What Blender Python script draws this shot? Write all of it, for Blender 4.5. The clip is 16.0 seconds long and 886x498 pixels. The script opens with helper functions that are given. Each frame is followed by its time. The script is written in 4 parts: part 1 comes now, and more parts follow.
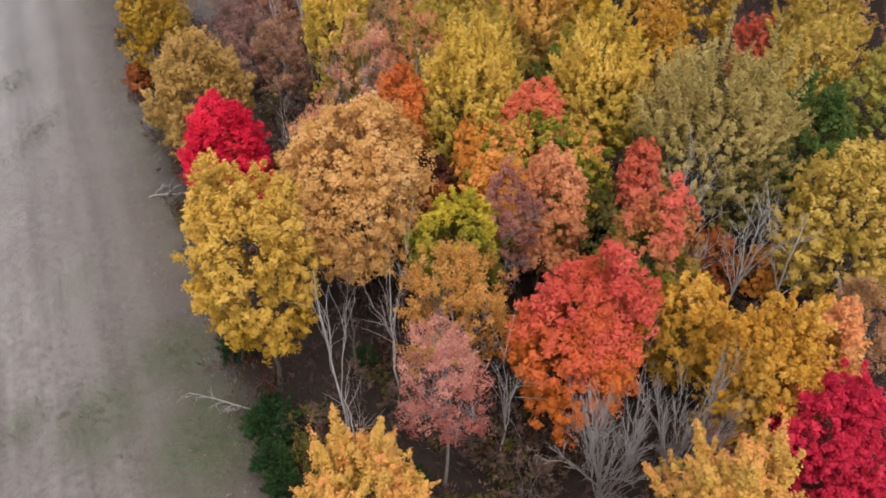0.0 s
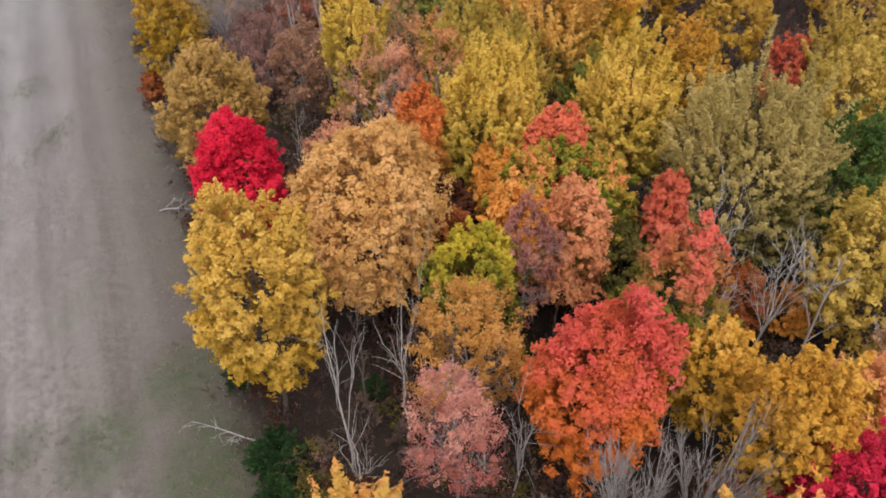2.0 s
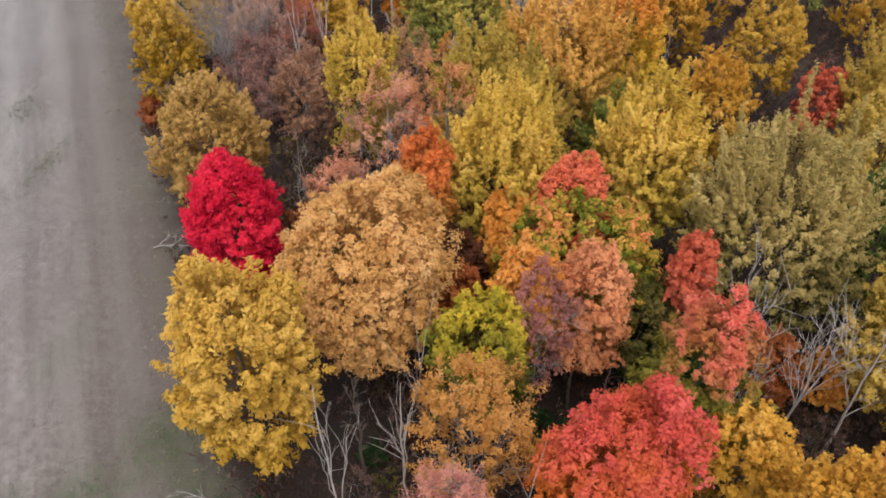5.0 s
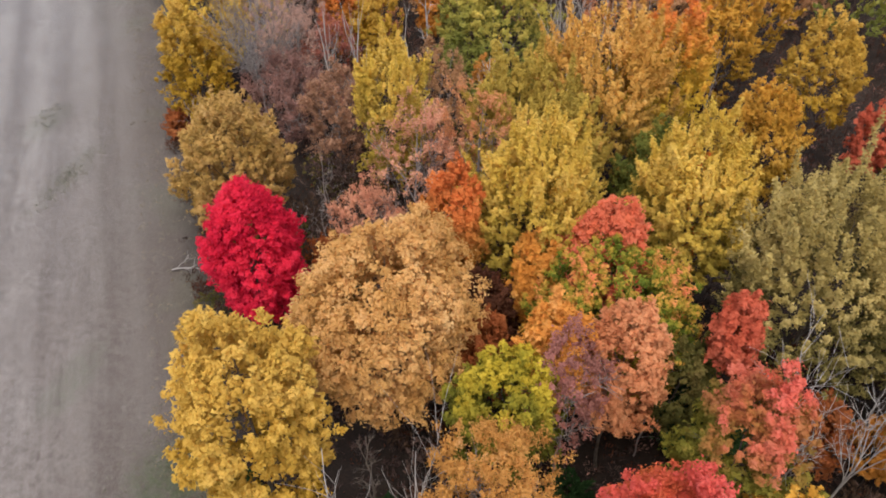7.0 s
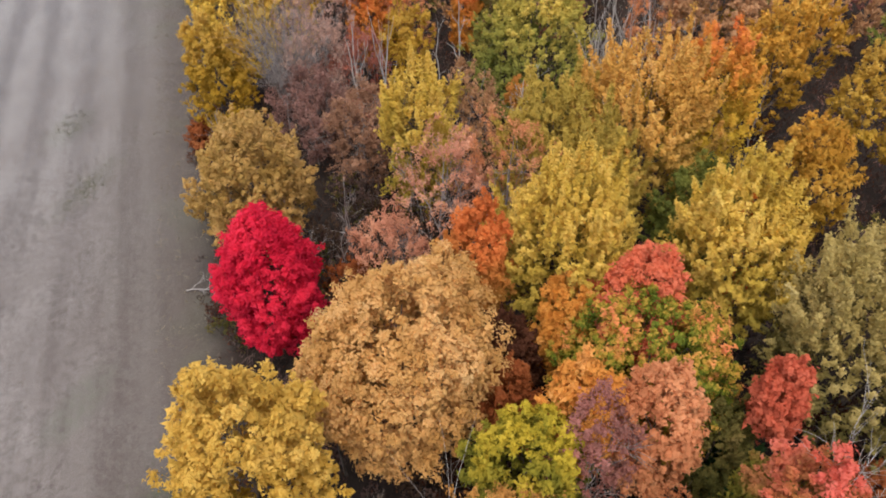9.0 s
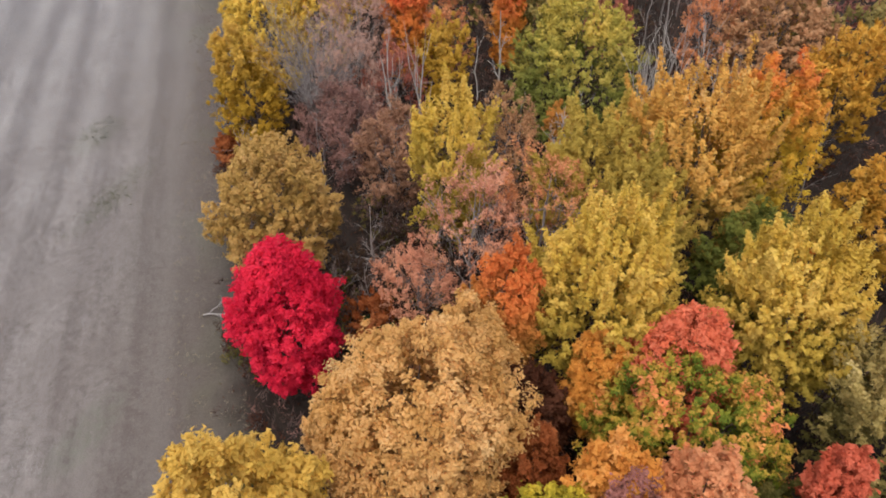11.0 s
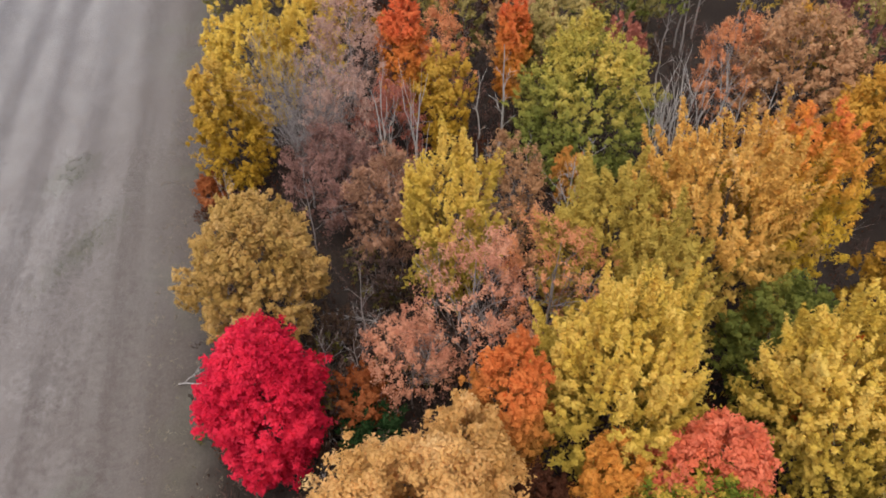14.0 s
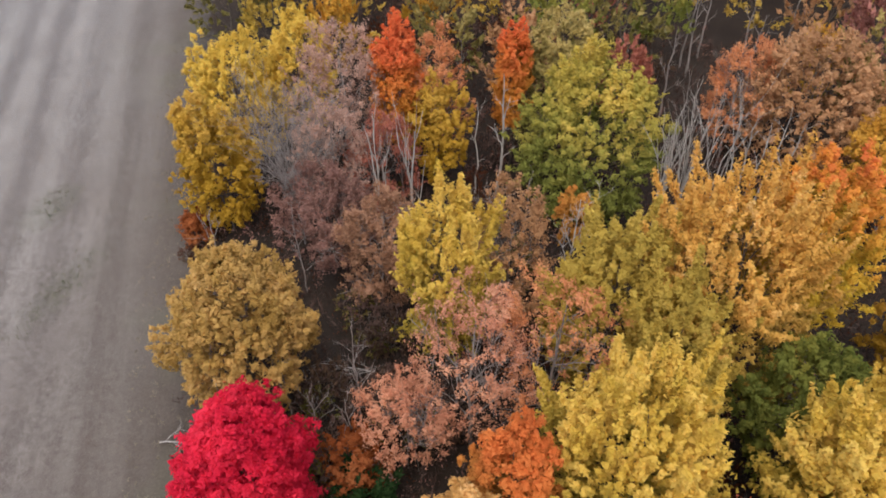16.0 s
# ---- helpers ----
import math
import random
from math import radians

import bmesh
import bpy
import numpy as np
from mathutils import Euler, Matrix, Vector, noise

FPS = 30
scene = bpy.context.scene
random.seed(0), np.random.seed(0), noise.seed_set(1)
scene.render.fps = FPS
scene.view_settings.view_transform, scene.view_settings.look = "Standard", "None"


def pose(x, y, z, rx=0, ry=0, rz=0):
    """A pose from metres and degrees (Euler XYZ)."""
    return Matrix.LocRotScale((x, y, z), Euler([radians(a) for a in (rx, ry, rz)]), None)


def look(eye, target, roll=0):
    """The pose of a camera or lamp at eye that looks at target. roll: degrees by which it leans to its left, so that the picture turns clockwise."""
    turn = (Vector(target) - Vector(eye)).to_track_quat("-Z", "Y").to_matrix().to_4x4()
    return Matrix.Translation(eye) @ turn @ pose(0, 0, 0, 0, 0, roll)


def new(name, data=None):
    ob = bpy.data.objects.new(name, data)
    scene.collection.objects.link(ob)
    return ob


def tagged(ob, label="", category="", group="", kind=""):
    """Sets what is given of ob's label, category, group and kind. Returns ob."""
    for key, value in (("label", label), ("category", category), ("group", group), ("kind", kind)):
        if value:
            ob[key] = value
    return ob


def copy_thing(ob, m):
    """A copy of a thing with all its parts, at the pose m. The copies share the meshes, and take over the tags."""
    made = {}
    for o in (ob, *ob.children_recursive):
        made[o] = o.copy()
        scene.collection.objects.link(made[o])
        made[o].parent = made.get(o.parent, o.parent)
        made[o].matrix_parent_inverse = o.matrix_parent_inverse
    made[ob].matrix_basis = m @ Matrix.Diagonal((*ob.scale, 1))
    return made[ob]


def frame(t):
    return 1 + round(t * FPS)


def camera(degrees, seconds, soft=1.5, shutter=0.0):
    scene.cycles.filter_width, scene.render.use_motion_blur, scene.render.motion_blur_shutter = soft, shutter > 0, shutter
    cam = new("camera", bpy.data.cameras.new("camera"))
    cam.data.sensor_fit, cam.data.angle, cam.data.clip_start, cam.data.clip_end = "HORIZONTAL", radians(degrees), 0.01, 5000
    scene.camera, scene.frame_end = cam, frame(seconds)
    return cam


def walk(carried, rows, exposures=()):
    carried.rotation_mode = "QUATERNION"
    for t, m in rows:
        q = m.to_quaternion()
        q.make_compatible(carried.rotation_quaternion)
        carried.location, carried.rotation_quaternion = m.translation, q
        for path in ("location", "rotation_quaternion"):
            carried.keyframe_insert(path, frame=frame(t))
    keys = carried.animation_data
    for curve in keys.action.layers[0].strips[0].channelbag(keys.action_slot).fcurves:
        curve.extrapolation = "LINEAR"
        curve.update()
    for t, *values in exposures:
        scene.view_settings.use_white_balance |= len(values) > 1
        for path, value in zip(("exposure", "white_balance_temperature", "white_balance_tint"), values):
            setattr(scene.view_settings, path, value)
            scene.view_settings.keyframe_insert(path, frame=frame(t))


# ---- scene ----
cam = camera(60.0, 16.0, soft=1.8)
# seconds, place in metres, turn in degrees
PATH = [
    (0.0, 0.00, 0.00, 48.26, 47.15, -0.02, 5.97),
    (0.5, -0.10, 0.70, 48.26, 47.17, -0.11, 5.92),
    (1.0, -0.11, 1.54, 48.31, 47.09, -0.08, 5.98),
    (1.5, -0.14, 2.48, 48.38, 47.00, -0.06, 7.14),
    (2.0, -0.17, 3.30, 48.33, 47.05, -0.13, 7.96),
    (2.5, -0.23, 4.24, 48.37, 47.00, -0.17, 7.99),
    (3.0, -0.31, 5.19, 48.42, 46.98, -0.18, 8.04),
    (3.5, -0.37, 6.20, 48.44, 46.95, -0.14, 8.39),
    (4.0, -0.43, 7.26, 48.53, 46.86, -0.11, 8.70),
    (6.5, -0.90, 12.60, 48.63, 46.78, -0.06, 11.30),
    (7.0, -1.06, 13.72, 48.66, 46.71, -0.06, 12.44),
    (7.5, -1.21, 14.72, 48.62, 46.65, -0.09, 13.70),
    (8.0, -1.38, 15.71, 48.61, 46.64, -0.16, 15.01),
    (8.5, -1.52, 16.69, 48.59, 46.66, -0.16, 15.42),
    (9.0, -1.67, 17.68, 48.57, 46.63, -0.15, 15.40),
    (11.5, -2.75, 23.67, 48.39, 46.18, 0.01, 19.46),
    (12.0, -3.06, 24.84, 48.31, 46.17, 0.00, 19.46),
    (12.5, -3.35, 26.07, 48.21, 46.18, 0.13, 19.41),
    (13.0, -3.66, 27.32, 48.20, 46.07, 0.18, 19.41),
    (13.5, -4.07, 28.54, 48.26, 45.94, 0.19, 19.35),
    (14.0, -4.46, 29.84, 48.12, 45.99, 0.26, 19.27),
    (14.5, -4.84, 30.96, 48.22, 45.87, 0.23, 19.23),
    (15.0, -5.22, 32.15, 48.27, 45.78, 0.29, 19.16),
    (15.5, -5.62, 33.37, 48.27, 45.71, 0.34, 19.06),
    (16.0, -6.02, 34.62, 48.26, 45.85, 0.36, 19.00),
]
walk(cam, [(t, pose(x, y, z, rx, ry, rz)) for t, x, y, z, rx, ry, rz in PATH], exposures=[(0.0, 0.75), (7.0, 0.75), (12.0, 0.66), (16.0, 0.66)])

# ---- light ----
SUN_UP, SUN_TURN = 68.0, 175.0
world = bpy.data.worlds.new("overcast_sky")
scene.world = world
world.use_nodes = True
wn = world.node_tree
sky = wn.nodes.new("ShaderNodeTexSky")
sky.sky_type, sky.sun_disc = "NISHITA", False
sky.sun_elevation, sky.sun_rotation = radians(SUN_UP), radians(SUN_TURN)
sky.dust_density, sky.air_density = 4.0, 1.0
wn.nodes["Background"].inputs["Strength"].default_value = 0.085
wn.links.new(sky.outputs[0], wn.nodes["Background"].inputs["Color"])
sun = new("sun", bpy.data.lights.new("sun", "SUN"))
sun.data.energy, sun.data.angle, sun.data.color = 2.1, radians(75), (1.0, 0.95, 0.89)
az, el = radians(SUN_TURN), radians(SUN_UP)
sun.matrix_world = look((0, 0, 120), Vector((0, 0, 120)) - Vector((math.sin(az) * math.cos(el), math.cos(az) * math.cos(el), math.sin(el))))


# ---- materials ----
def graph(name):
    mat = bpy.data.materials.new(name)
    mat.use_nodes = True
    return mat, mat.node_tree.nodes, mat.node_tree.links


def ramp(nodes, stops, interp="LINEAR"):
    node = nodes.new("ShaderNodeValToRGB")
    node.color_ramp.interpolation = interp
    els = node.color_ramp.elements
    while len(els) < len(stops):
        els.new(0.5)
    for el_, (at, col) in zip(els, stops):
        el_.position, el_.color = at, (*col, 1)
    return node


def leaf_material(name, cols, patch=0.30, low=None, span=(0, 1), glow=0.38, loose=0.22, tips=0.0):
    """Autumn leaves: each leaf takes its colour from the ramp cols by its own chance and by soft patches through the
    crown;
    low: the colour below the heights in span, unturned leaves on some trees, painted-in shade on others."""
    mat, n, l = graph(name)
    geo, tex = n.new("ShaderNodeNewGeometry"), n.new("ShaderNodeTexCoord")
    info = n.new("ShaderNodeObjectInfo")
    no = n.new("ShaderNodeTexNoise")
    no.inputs["Scale"].default_value, no.inputs["Detail"].default_value = patch, 3.0
    add = n.new("ShaderNodeVectorMath")
    add.operation = "ADD"
    l.new(tex.outputs["Object"], add.inputs[0])
    l.new(info.outputs["Location"], add.inputs[1])
    l.new(add.outputs[0], no.inputs["Vector"])
    mix = n.new("ShaderNodeMix")
    mix.inputs[0].default_value = loose
    stretch = n.new("ShaderNodeMapRange")
    stretch.inputs[1].default_value, stretch.inputs[2].default_value = 0.3, 0.7
    l.new(no.outputs["Fac"], stretch.inputs[0])
    l.new(stretch.outputs[0], mix.inputs[2])
    l.new(geo.outputs["Random Per Island"], mix.inputs[3])
    twig, m3 = n.new("ShaderNodeAttribute"), n.new("ShaderNodeMix")
    twig.attribute_name = "tip" if tips else "spray"
    m3.inputs[0].default_value = tips or 0.3
    l.new(mix.outputs[0], m3.inputs[2])
    l.new(twig.outputs["Fac"], m3.inputs[3])
    mix = m3
    r = ramp(n, [(i / (len(cols) - 1), c) for i, c in enumerate(cols)])
    l.new(mix.outputs[0], r.inputs[0])
    colour = r.outputs[0]
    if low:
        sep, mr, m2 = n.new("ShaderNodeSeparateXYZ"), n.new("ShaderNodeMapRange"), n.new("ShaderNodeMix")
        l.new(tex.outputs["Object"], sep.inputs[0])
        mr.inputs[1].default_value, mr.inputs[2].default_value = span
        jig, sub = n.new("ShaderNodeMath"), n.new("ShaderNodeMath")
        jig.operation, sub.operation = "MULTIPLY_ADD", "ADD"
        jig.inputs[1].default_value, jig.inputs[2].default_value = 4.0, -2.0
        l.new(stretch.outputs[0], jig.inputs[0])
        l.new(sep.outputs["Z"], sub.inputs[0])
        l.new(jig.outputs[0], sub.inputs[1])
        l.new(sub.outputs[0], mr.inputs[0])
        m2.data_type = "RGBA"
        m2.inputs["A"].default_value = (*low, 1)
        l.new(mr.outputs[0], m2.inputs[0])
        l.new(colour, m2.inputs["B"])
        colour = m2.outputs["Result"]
    bs, tr, sh = n["Principled BSDF"], n.new("ShaderNodeBsdfTranslucent"), n.new("ShaderNodeMixShader")
    bs.inputs["Roughness"].default_value = 0.62
    bs.inputs["Specular IOR Level"].default_value = 0.12
    l.new(colour, bs.inputs["Base Color"])
    l.new(colour, tr.inputs["Color"])
    sh.inputs[0].default_value = glow
    l.new(bs.outputs[0], sh.inputs[1])
    l.new(tr.outputs[0], sh.inputs[2])
    l.new(sh.outputs[0], n["Material Output"].inputs["Surface"])
    return mat


def bark_material(name, dark, light):
    mat, n, l = graph(name)
    tex, mp, no = n.new("ShaderNodeTexCoord"), n.new("ShaderNodeMapping"), n.new("ShaderNodeTexNoise")
    mp.inputs["Scale"].default_value = (1, 1, 0.25)
    no.inputs["Scale"].default_value, no.inputs["Detail"].default_value = 6.0, 6.0
    l.new(tex.outputs["Object"], mp.inputs["Vector"])
    l.new(mp.outputs[0], no.inputs["Vector"])
    r = ramp(n, [(0.3, dark), (0.7, light)])
    l.new(no.outputs["Fac"], r.inputs[0])
    l.new(r.outputs[0], n["Principled BSDF"].inputs["Base Color"])
    n["Principled BSDF"].inputs["Roughness"].default_value = 0.9
    b = n.new("ShaderNodeBump")
    b.inputs["Strength"].default_value, b.inputs["Distance"].default_value = 0.6, 0.03
    l.new(no.outputs["Fac"], b.inputs["Height"])
    l.new(b.outputs[0], n["Principled BSDF"].inputs["Normal"])
    return mat


BARK = bark_material("grey_brown_bark", (0.06, 0.045, 0.035), (0.17, 0.14, 0.115))
DEADWOOD = bark_material("bleached_dead_wood", (0.29, 0.265, 0.245), (0.52, 0.49, 0.46))
TWIG = bark_material("mauve_grey_twigs", (0.19, 0.165, 0.155), (0.36, 0.32, 0.305))
GREYTWIG = bark_material("grey_twigs", (0.216, 0.200, 0.195), (0.411, 0.384, 0.372))

# low is a duller yellow, darkened with the lower crown's shade painted in
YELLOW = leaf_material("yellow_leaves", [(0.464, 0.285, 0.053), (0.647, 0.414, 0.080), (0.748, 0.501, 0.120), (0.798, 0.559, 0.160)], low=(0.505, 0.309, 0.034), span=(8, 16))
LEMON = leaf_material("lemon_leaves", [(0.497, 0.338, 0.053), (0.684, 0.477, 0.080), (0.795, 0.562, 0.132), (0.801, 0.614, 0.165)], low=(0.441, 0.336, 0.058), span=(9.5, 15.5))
GOLD = leaf_material("golden_leaves", [(0.460, 0.229, 0.031), (0.620, 0.328, 0.047), (0.720, 0.429, 0.078), (0.800, 0.519, 0.139)], low=(0.460, 0.272, 0.034), span=(6, 11))
TAN = leaf_material("tan_leaves", [(0.454, 0.239, 0.065), (0.624, 0.358, 0.117), (0.760, 0.465, 0.183), (0.820, 0.586, 0.287)])
# low paints the dark shade beneath the olive crown into its lower leaves
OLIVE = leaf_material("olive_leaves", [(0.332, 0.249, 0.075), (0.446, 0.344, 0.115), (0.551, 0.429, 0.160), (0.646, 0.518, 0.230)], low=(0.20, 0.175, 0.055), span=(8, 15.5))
CRIMSON = leaf_material("crimson_leaves", [(0.551, 0.011, 0.041), (0.684, 0.019, 0.061), (0.794, 0.033, 0.081), (0.820, 0.055, 0.108)], glow=0.42)
SCARLET = leaf_material("scarlet_leaves", [(0.550, 0.105, 0.055), (0.640, 0.105, 0.074), (0.720, 0.133, 0.109), (0.780, 0.200, 0.165)], low=(0.66, 0.20, 0.04), span=(9, 15))
FLAME = leaf_material("flame_leaves", [(0.66, 0.18, 0.025), (0.74, 0.21, 0.035), (0.78, 0.26, 0.045), (0.80, 0.36, 0.06)])
FLAMERED = leaf_material("coral_flame_leaves", [(0.66, 0.13, 0.05), (0.75, 0.17, 0.06), (0.80, 0.22, 0.08), (0.82, 0.30, 0.11)], low=(0.66, 0.28, 0.05), span=(10, 15))
KHAKI = leaf_material("khaki_gold_leaves", [(0.345, 0.251, 0.048), (0.460, 0.336, 0.066), (0.575, 0.422, 0.090), (0.690, 0.513, 0.132)])
OLIVEGREEN = leaf_material("olive_green_leaves", [(0.10, 0.125, 0.03), (0.15, 0.17, 0.035), (0.22, 0.225, 0.045), (0.34, 0.29, 0.06)])
BRIGHT = leaf_material("bright_yellow_leaves", [(0.60, 0.41, 0.07), (0.72, 0.51, 0.09), (0.80, 0.58, 0.12), (0.82, 0.64, 0.17)])
TAUPE = leaf_material("dull_tan_leaves", [(0.213, 0.119, 0.075), (0.350, 0.194, 0.119), (0.475, 0.269, 0.169), (0.575, 0.350, 0.231)])
RUSTORANGE = leaf_material("rust_orange_leaves", [(0.46, 0.13, 0.04), (0.60, 0.17, 0.05), (0.72, 0.22, 0.06), (0.77, 0.30, 0.09)], low=(0.56, 0.27, 0.06), span=(10, 16))
PEACH = leaf_material("light_orange_leaves", [(0.60, 0.24, 0.045), (0.70, 0.30, 0.06), (0.77, 0.37, 0.085), (0.80, 0.43, 0.15)])
AMBERBROWN = leaf_material("amber_brown_leaves", [(0.34, 0.16, 0.055), (0.54, 0.27, 0.07), (0.67, 0.36, 0.105), (0.71, 0.43, 0.22)])
SALMON = leaf_material("salmon_leaves", [(0.54, 0.20, 0.085), (0.66, 0.275, 0.125), (0.75, 0.355, 0.17), (0.79, 0.44, 0.23)])
PINK = leaf_material("pink_leaves", [(0.495, 0.214, 0.136), (0.638, 0.305, 0.194), (0.748, 0.396, 0.253), (0.820, 0.507, 0.330)])
RUST = leaf_material("rust_leaves", [(0.187, 0.051, 0.017), (0.306, 0.085, 0.025), (0.391, 0.128, 0.043), (0.468, 0.187, 0.076)])
BROWN = leaf_material("brown_leaves", [(0.270, 0.144, 0.077), (0.446, 0.245, 0.122), (0.594, 0.345, 0.180), (0.702, 0.446, 0.257)])
MAUVE = leaf_material("mauve_leaves", [(0.224, 0.100, 0.080), (0.347, 0.155, 0.125), (0.470, 0.210, 0.175), (0.560, 0.270, 0.225)])
LIME = leaf_material("lime_leaves", [(0.15, 0.155, 0.02), (0.33, 0.285, 0.03), (0.55, 0.42, 0.04), (0.70, 0.53, 0.07)], patch=0.5, tips=0.5, low=(0.20, 0.20, 0.03), span=(10.5, 15))
GREEN = leaf_material("green_leaves", [(0.045, 0.085, 0.022), (0.075, 0.125, 0.028), (0.115, 0.165, 0.038), (0.18, 0.21, 0.05)])
TURNING = leaf_material("turning_leaves", [(0.07, 0.11, 0.015), (0.11, 0.155, 0.02), (0.15, 0.195, 0.025), (0.25, 0.26, 0.03), (0.56, 0.36, 0.06), (0.79, 0.34, 0.11), (0.80, 0.22, 0.12)], patch=0.4, loose=0.10, tips=0.55)
GREENGOLD = leaf_material("green_gold_leaves", [(0.33, 0.32, 0.07), (0.50, 0.42, 0.085), (0.67, 0.51, 0.11), (0.77, 0.57, 0.16)], patch=0.3, low=(0.26, 0.28, 0.065), span=(8, 15.5))

AMBER = leaf_material("amber_leaves", [(0.411, 0.153, 0.033), (0.617, 0.257, 0.044), (0.754, 0.364, 0.077), (0.820, 0.470, 0.165)])
AMBERGOLD = leaf_material("amber_gold_leaves", [(0.499, 0.279, 0.060), (0.689, 0.401, 0.090), (0.810, 0.494, 0.134), (0.820, 0.586, 0.255)], low=(0.400, 0.279, 0.060), span=(9, 15))
OLIVEGOLD = leaf_material("olive_gold_leaves", [(0.367, 0.266, 0.048), (0.517, 0.368, 0.072), (0.647, 0.460, 0.109), (0.733, 0.542, 0.182)])
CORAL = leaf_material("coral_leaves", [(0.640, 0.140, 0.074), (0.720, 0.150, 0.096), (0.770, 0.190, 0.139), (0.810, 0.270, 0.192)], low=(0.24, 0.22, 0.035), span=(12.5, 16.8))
WINE = leaf_material("wine_leaves", [(0.290, 0.011, 0.029), (0.502, 0.022, 0.058), (0.686, 0.036, 0.086), (0.792, 0.091, 0.130)])
RUSTPINK = leaf_material("rust_pink_leaves", [(0.24, 0.08, 0.05), (0.38, 0.13, 0.09), (0.48, 0.18, 0.13), (0.56, 0.25, 0.18)])
FLAMETOP = leaf_material("flame_top_leaves", [(0.693, 0.179, 0.052), (0.777, 0.246, 0.078), (0.819, 0.358, 0.065), (0.820, 0.470, 0.078)], low=(0.651, 0.448, 0.052), span=(13, 19))
MOSS = leaf_material("moss_green_leaves", [(0.075, 0.075, 0.022), (0.128, 0.120, 0.030), (0.195, 0.158, 0.045), (0.255, 0.195, 0.068)])
STRAW = leaf_material("straw", [(0.13, 0.11, 0.07), (0.20, 0.17, 0.12), (0.28, 0.24, 0.18), (0.34, 0.30, 0.23)], glow=0.15)
CORALRED = leaf_material("coral_red_leaves", [(0.640, 0.170, 0.070), (0.720, 0.180, 0.086), (0.770, 0.234, 0.130), (0.810, 0.330, 0.173)])
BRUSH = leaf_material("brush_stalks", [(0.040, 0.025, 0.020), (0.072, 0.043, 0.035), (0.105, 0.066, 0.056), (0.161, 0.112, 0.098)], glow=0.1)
IVY = leaf_material("dark_green_leaves", [(0.015, 0.04, 0.016), (0.03, 0.068, 0.024), (0.045, 0.095, 0.03), (0.068, 0.115, 0.036)])
WEED = leaf_material("weed_leaves", [(0.095, 0.105, 0.06), (0.12, 0.128, 0.075), (0.15, 0.15, 0.10), (0.24, 0.22, 0.17)], glow=0.15)
# darkened copies of BROWN, MAUVE and RUST, with the wood's shade painted in
SHADEBROWN = leaf_material("shaded_brown_leaves", [(0.05, 0.032, 0.022), (0.085, 0.052, 0.035), (0.12, 0.075, 0.05), (0.18, 0.11, 0.075)])
SHADEMAUVE = leaf_material("shaded_mauve_leaves", [(0.072, 0.049, 0.041), (0.116, 0.077, 0.063), (0.167, 0.108, 0.090), (0.246, 0.162, 0.135)])
SHADERUST = leaf_material("shaded_rust_leaves", [(0.045, 0.018, 0.011), (0.083, 0.030, 0.016), (0.120, 0.045, 0.024), (0.180, 0.075, 0.040)])
HONEY = leaf_material("honey_olive_leaves", [(0.360, 0.223, 0.057), (0.480, 0.306, 0.086), (0.580, 0.373, 0.127), (0.670, 0.447, 0.196)])
FARMIX = leaf_material("far_wood_leaves", [(0.30, 0.20, 0.05), (0.50, 0.34, 0.06), (0.55, 0.22, 0.05), (0.32, 0.18, 0.10), (0.30, 0.28, 0.05), (0.58, 0.42, 0.10)], patch=0.12, loose=0.2)

GOLDTIP = leaf_material("gold_leaves_with_coral_tips", [(0.44, 0.30, 0.05), (0.58, 0.39, 0.08), (0.69, 0.44, 0.11), (0.76, 0.41, 0.12), (0.77, 0.30, 0.14)], tips=0.5, patch=0.5)
PINKGREY = leaf_material("pink_grey_leaves", [(0.345, 0.219, 0.178), (0.472, 0.304, 0.244), (0.599, 0.390, 0.308), (0.701, 0.470, 0.374)])
SUNSET = leaf_material("coral_over_gold_leaves", [(0.70, 0.28, 0.10), (0.76, 0.32, 0.13), (0.78, 0.38, 0.16), (0.80, 0.45, 0.20)], low=(0.62, 0.36, 0.06), span=(9, 14))
ROSE = leaf_material("rose_pink_leaves", [(0.44, 0.17, 0.13), (0.57, 0.25, 0.19), (0.68, 0.33, 0.25), (0.76, 0.43, 0.33)], low=(0.50, 0.16, 0.14), span=(9, 14))
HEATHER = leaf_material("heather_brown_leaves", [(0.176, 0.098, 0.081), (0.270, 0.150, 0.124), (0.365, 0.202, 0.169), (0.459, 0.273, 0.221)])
BRICK = leaf_material("brick_red_leaves", [(0.50, 0.10, 0.05), (0.59, 0.13, 0.07), (0.67, 0.17, 0.095), (0.72, 0.22, 0.13)])


# ---- ground ----
def across(x, y):
    """Metres from the wood's edge: minus over the field, plus among the trees."""
    return ((x + 21.5) + 0.6 * (y - 36)) / 1.166


GREEN_PATCHES = ((-29.0, 30.2, 3.6, 4.2, 0.8), (-25.2, 37.2, 3.8, 3.8, 0.9), (-34.2, 29.4, 1.8, 2.6, 0.6), (-20.4, 30.0, 4.4, 6.0, 1.0), (-37.2, 43.2, 1.8, 4.5, 0.4), (-60.0, 75.2, 2.2, 4.0, 0.3), (-52.0, 66.5, 1.8, 6.0, 0.2))


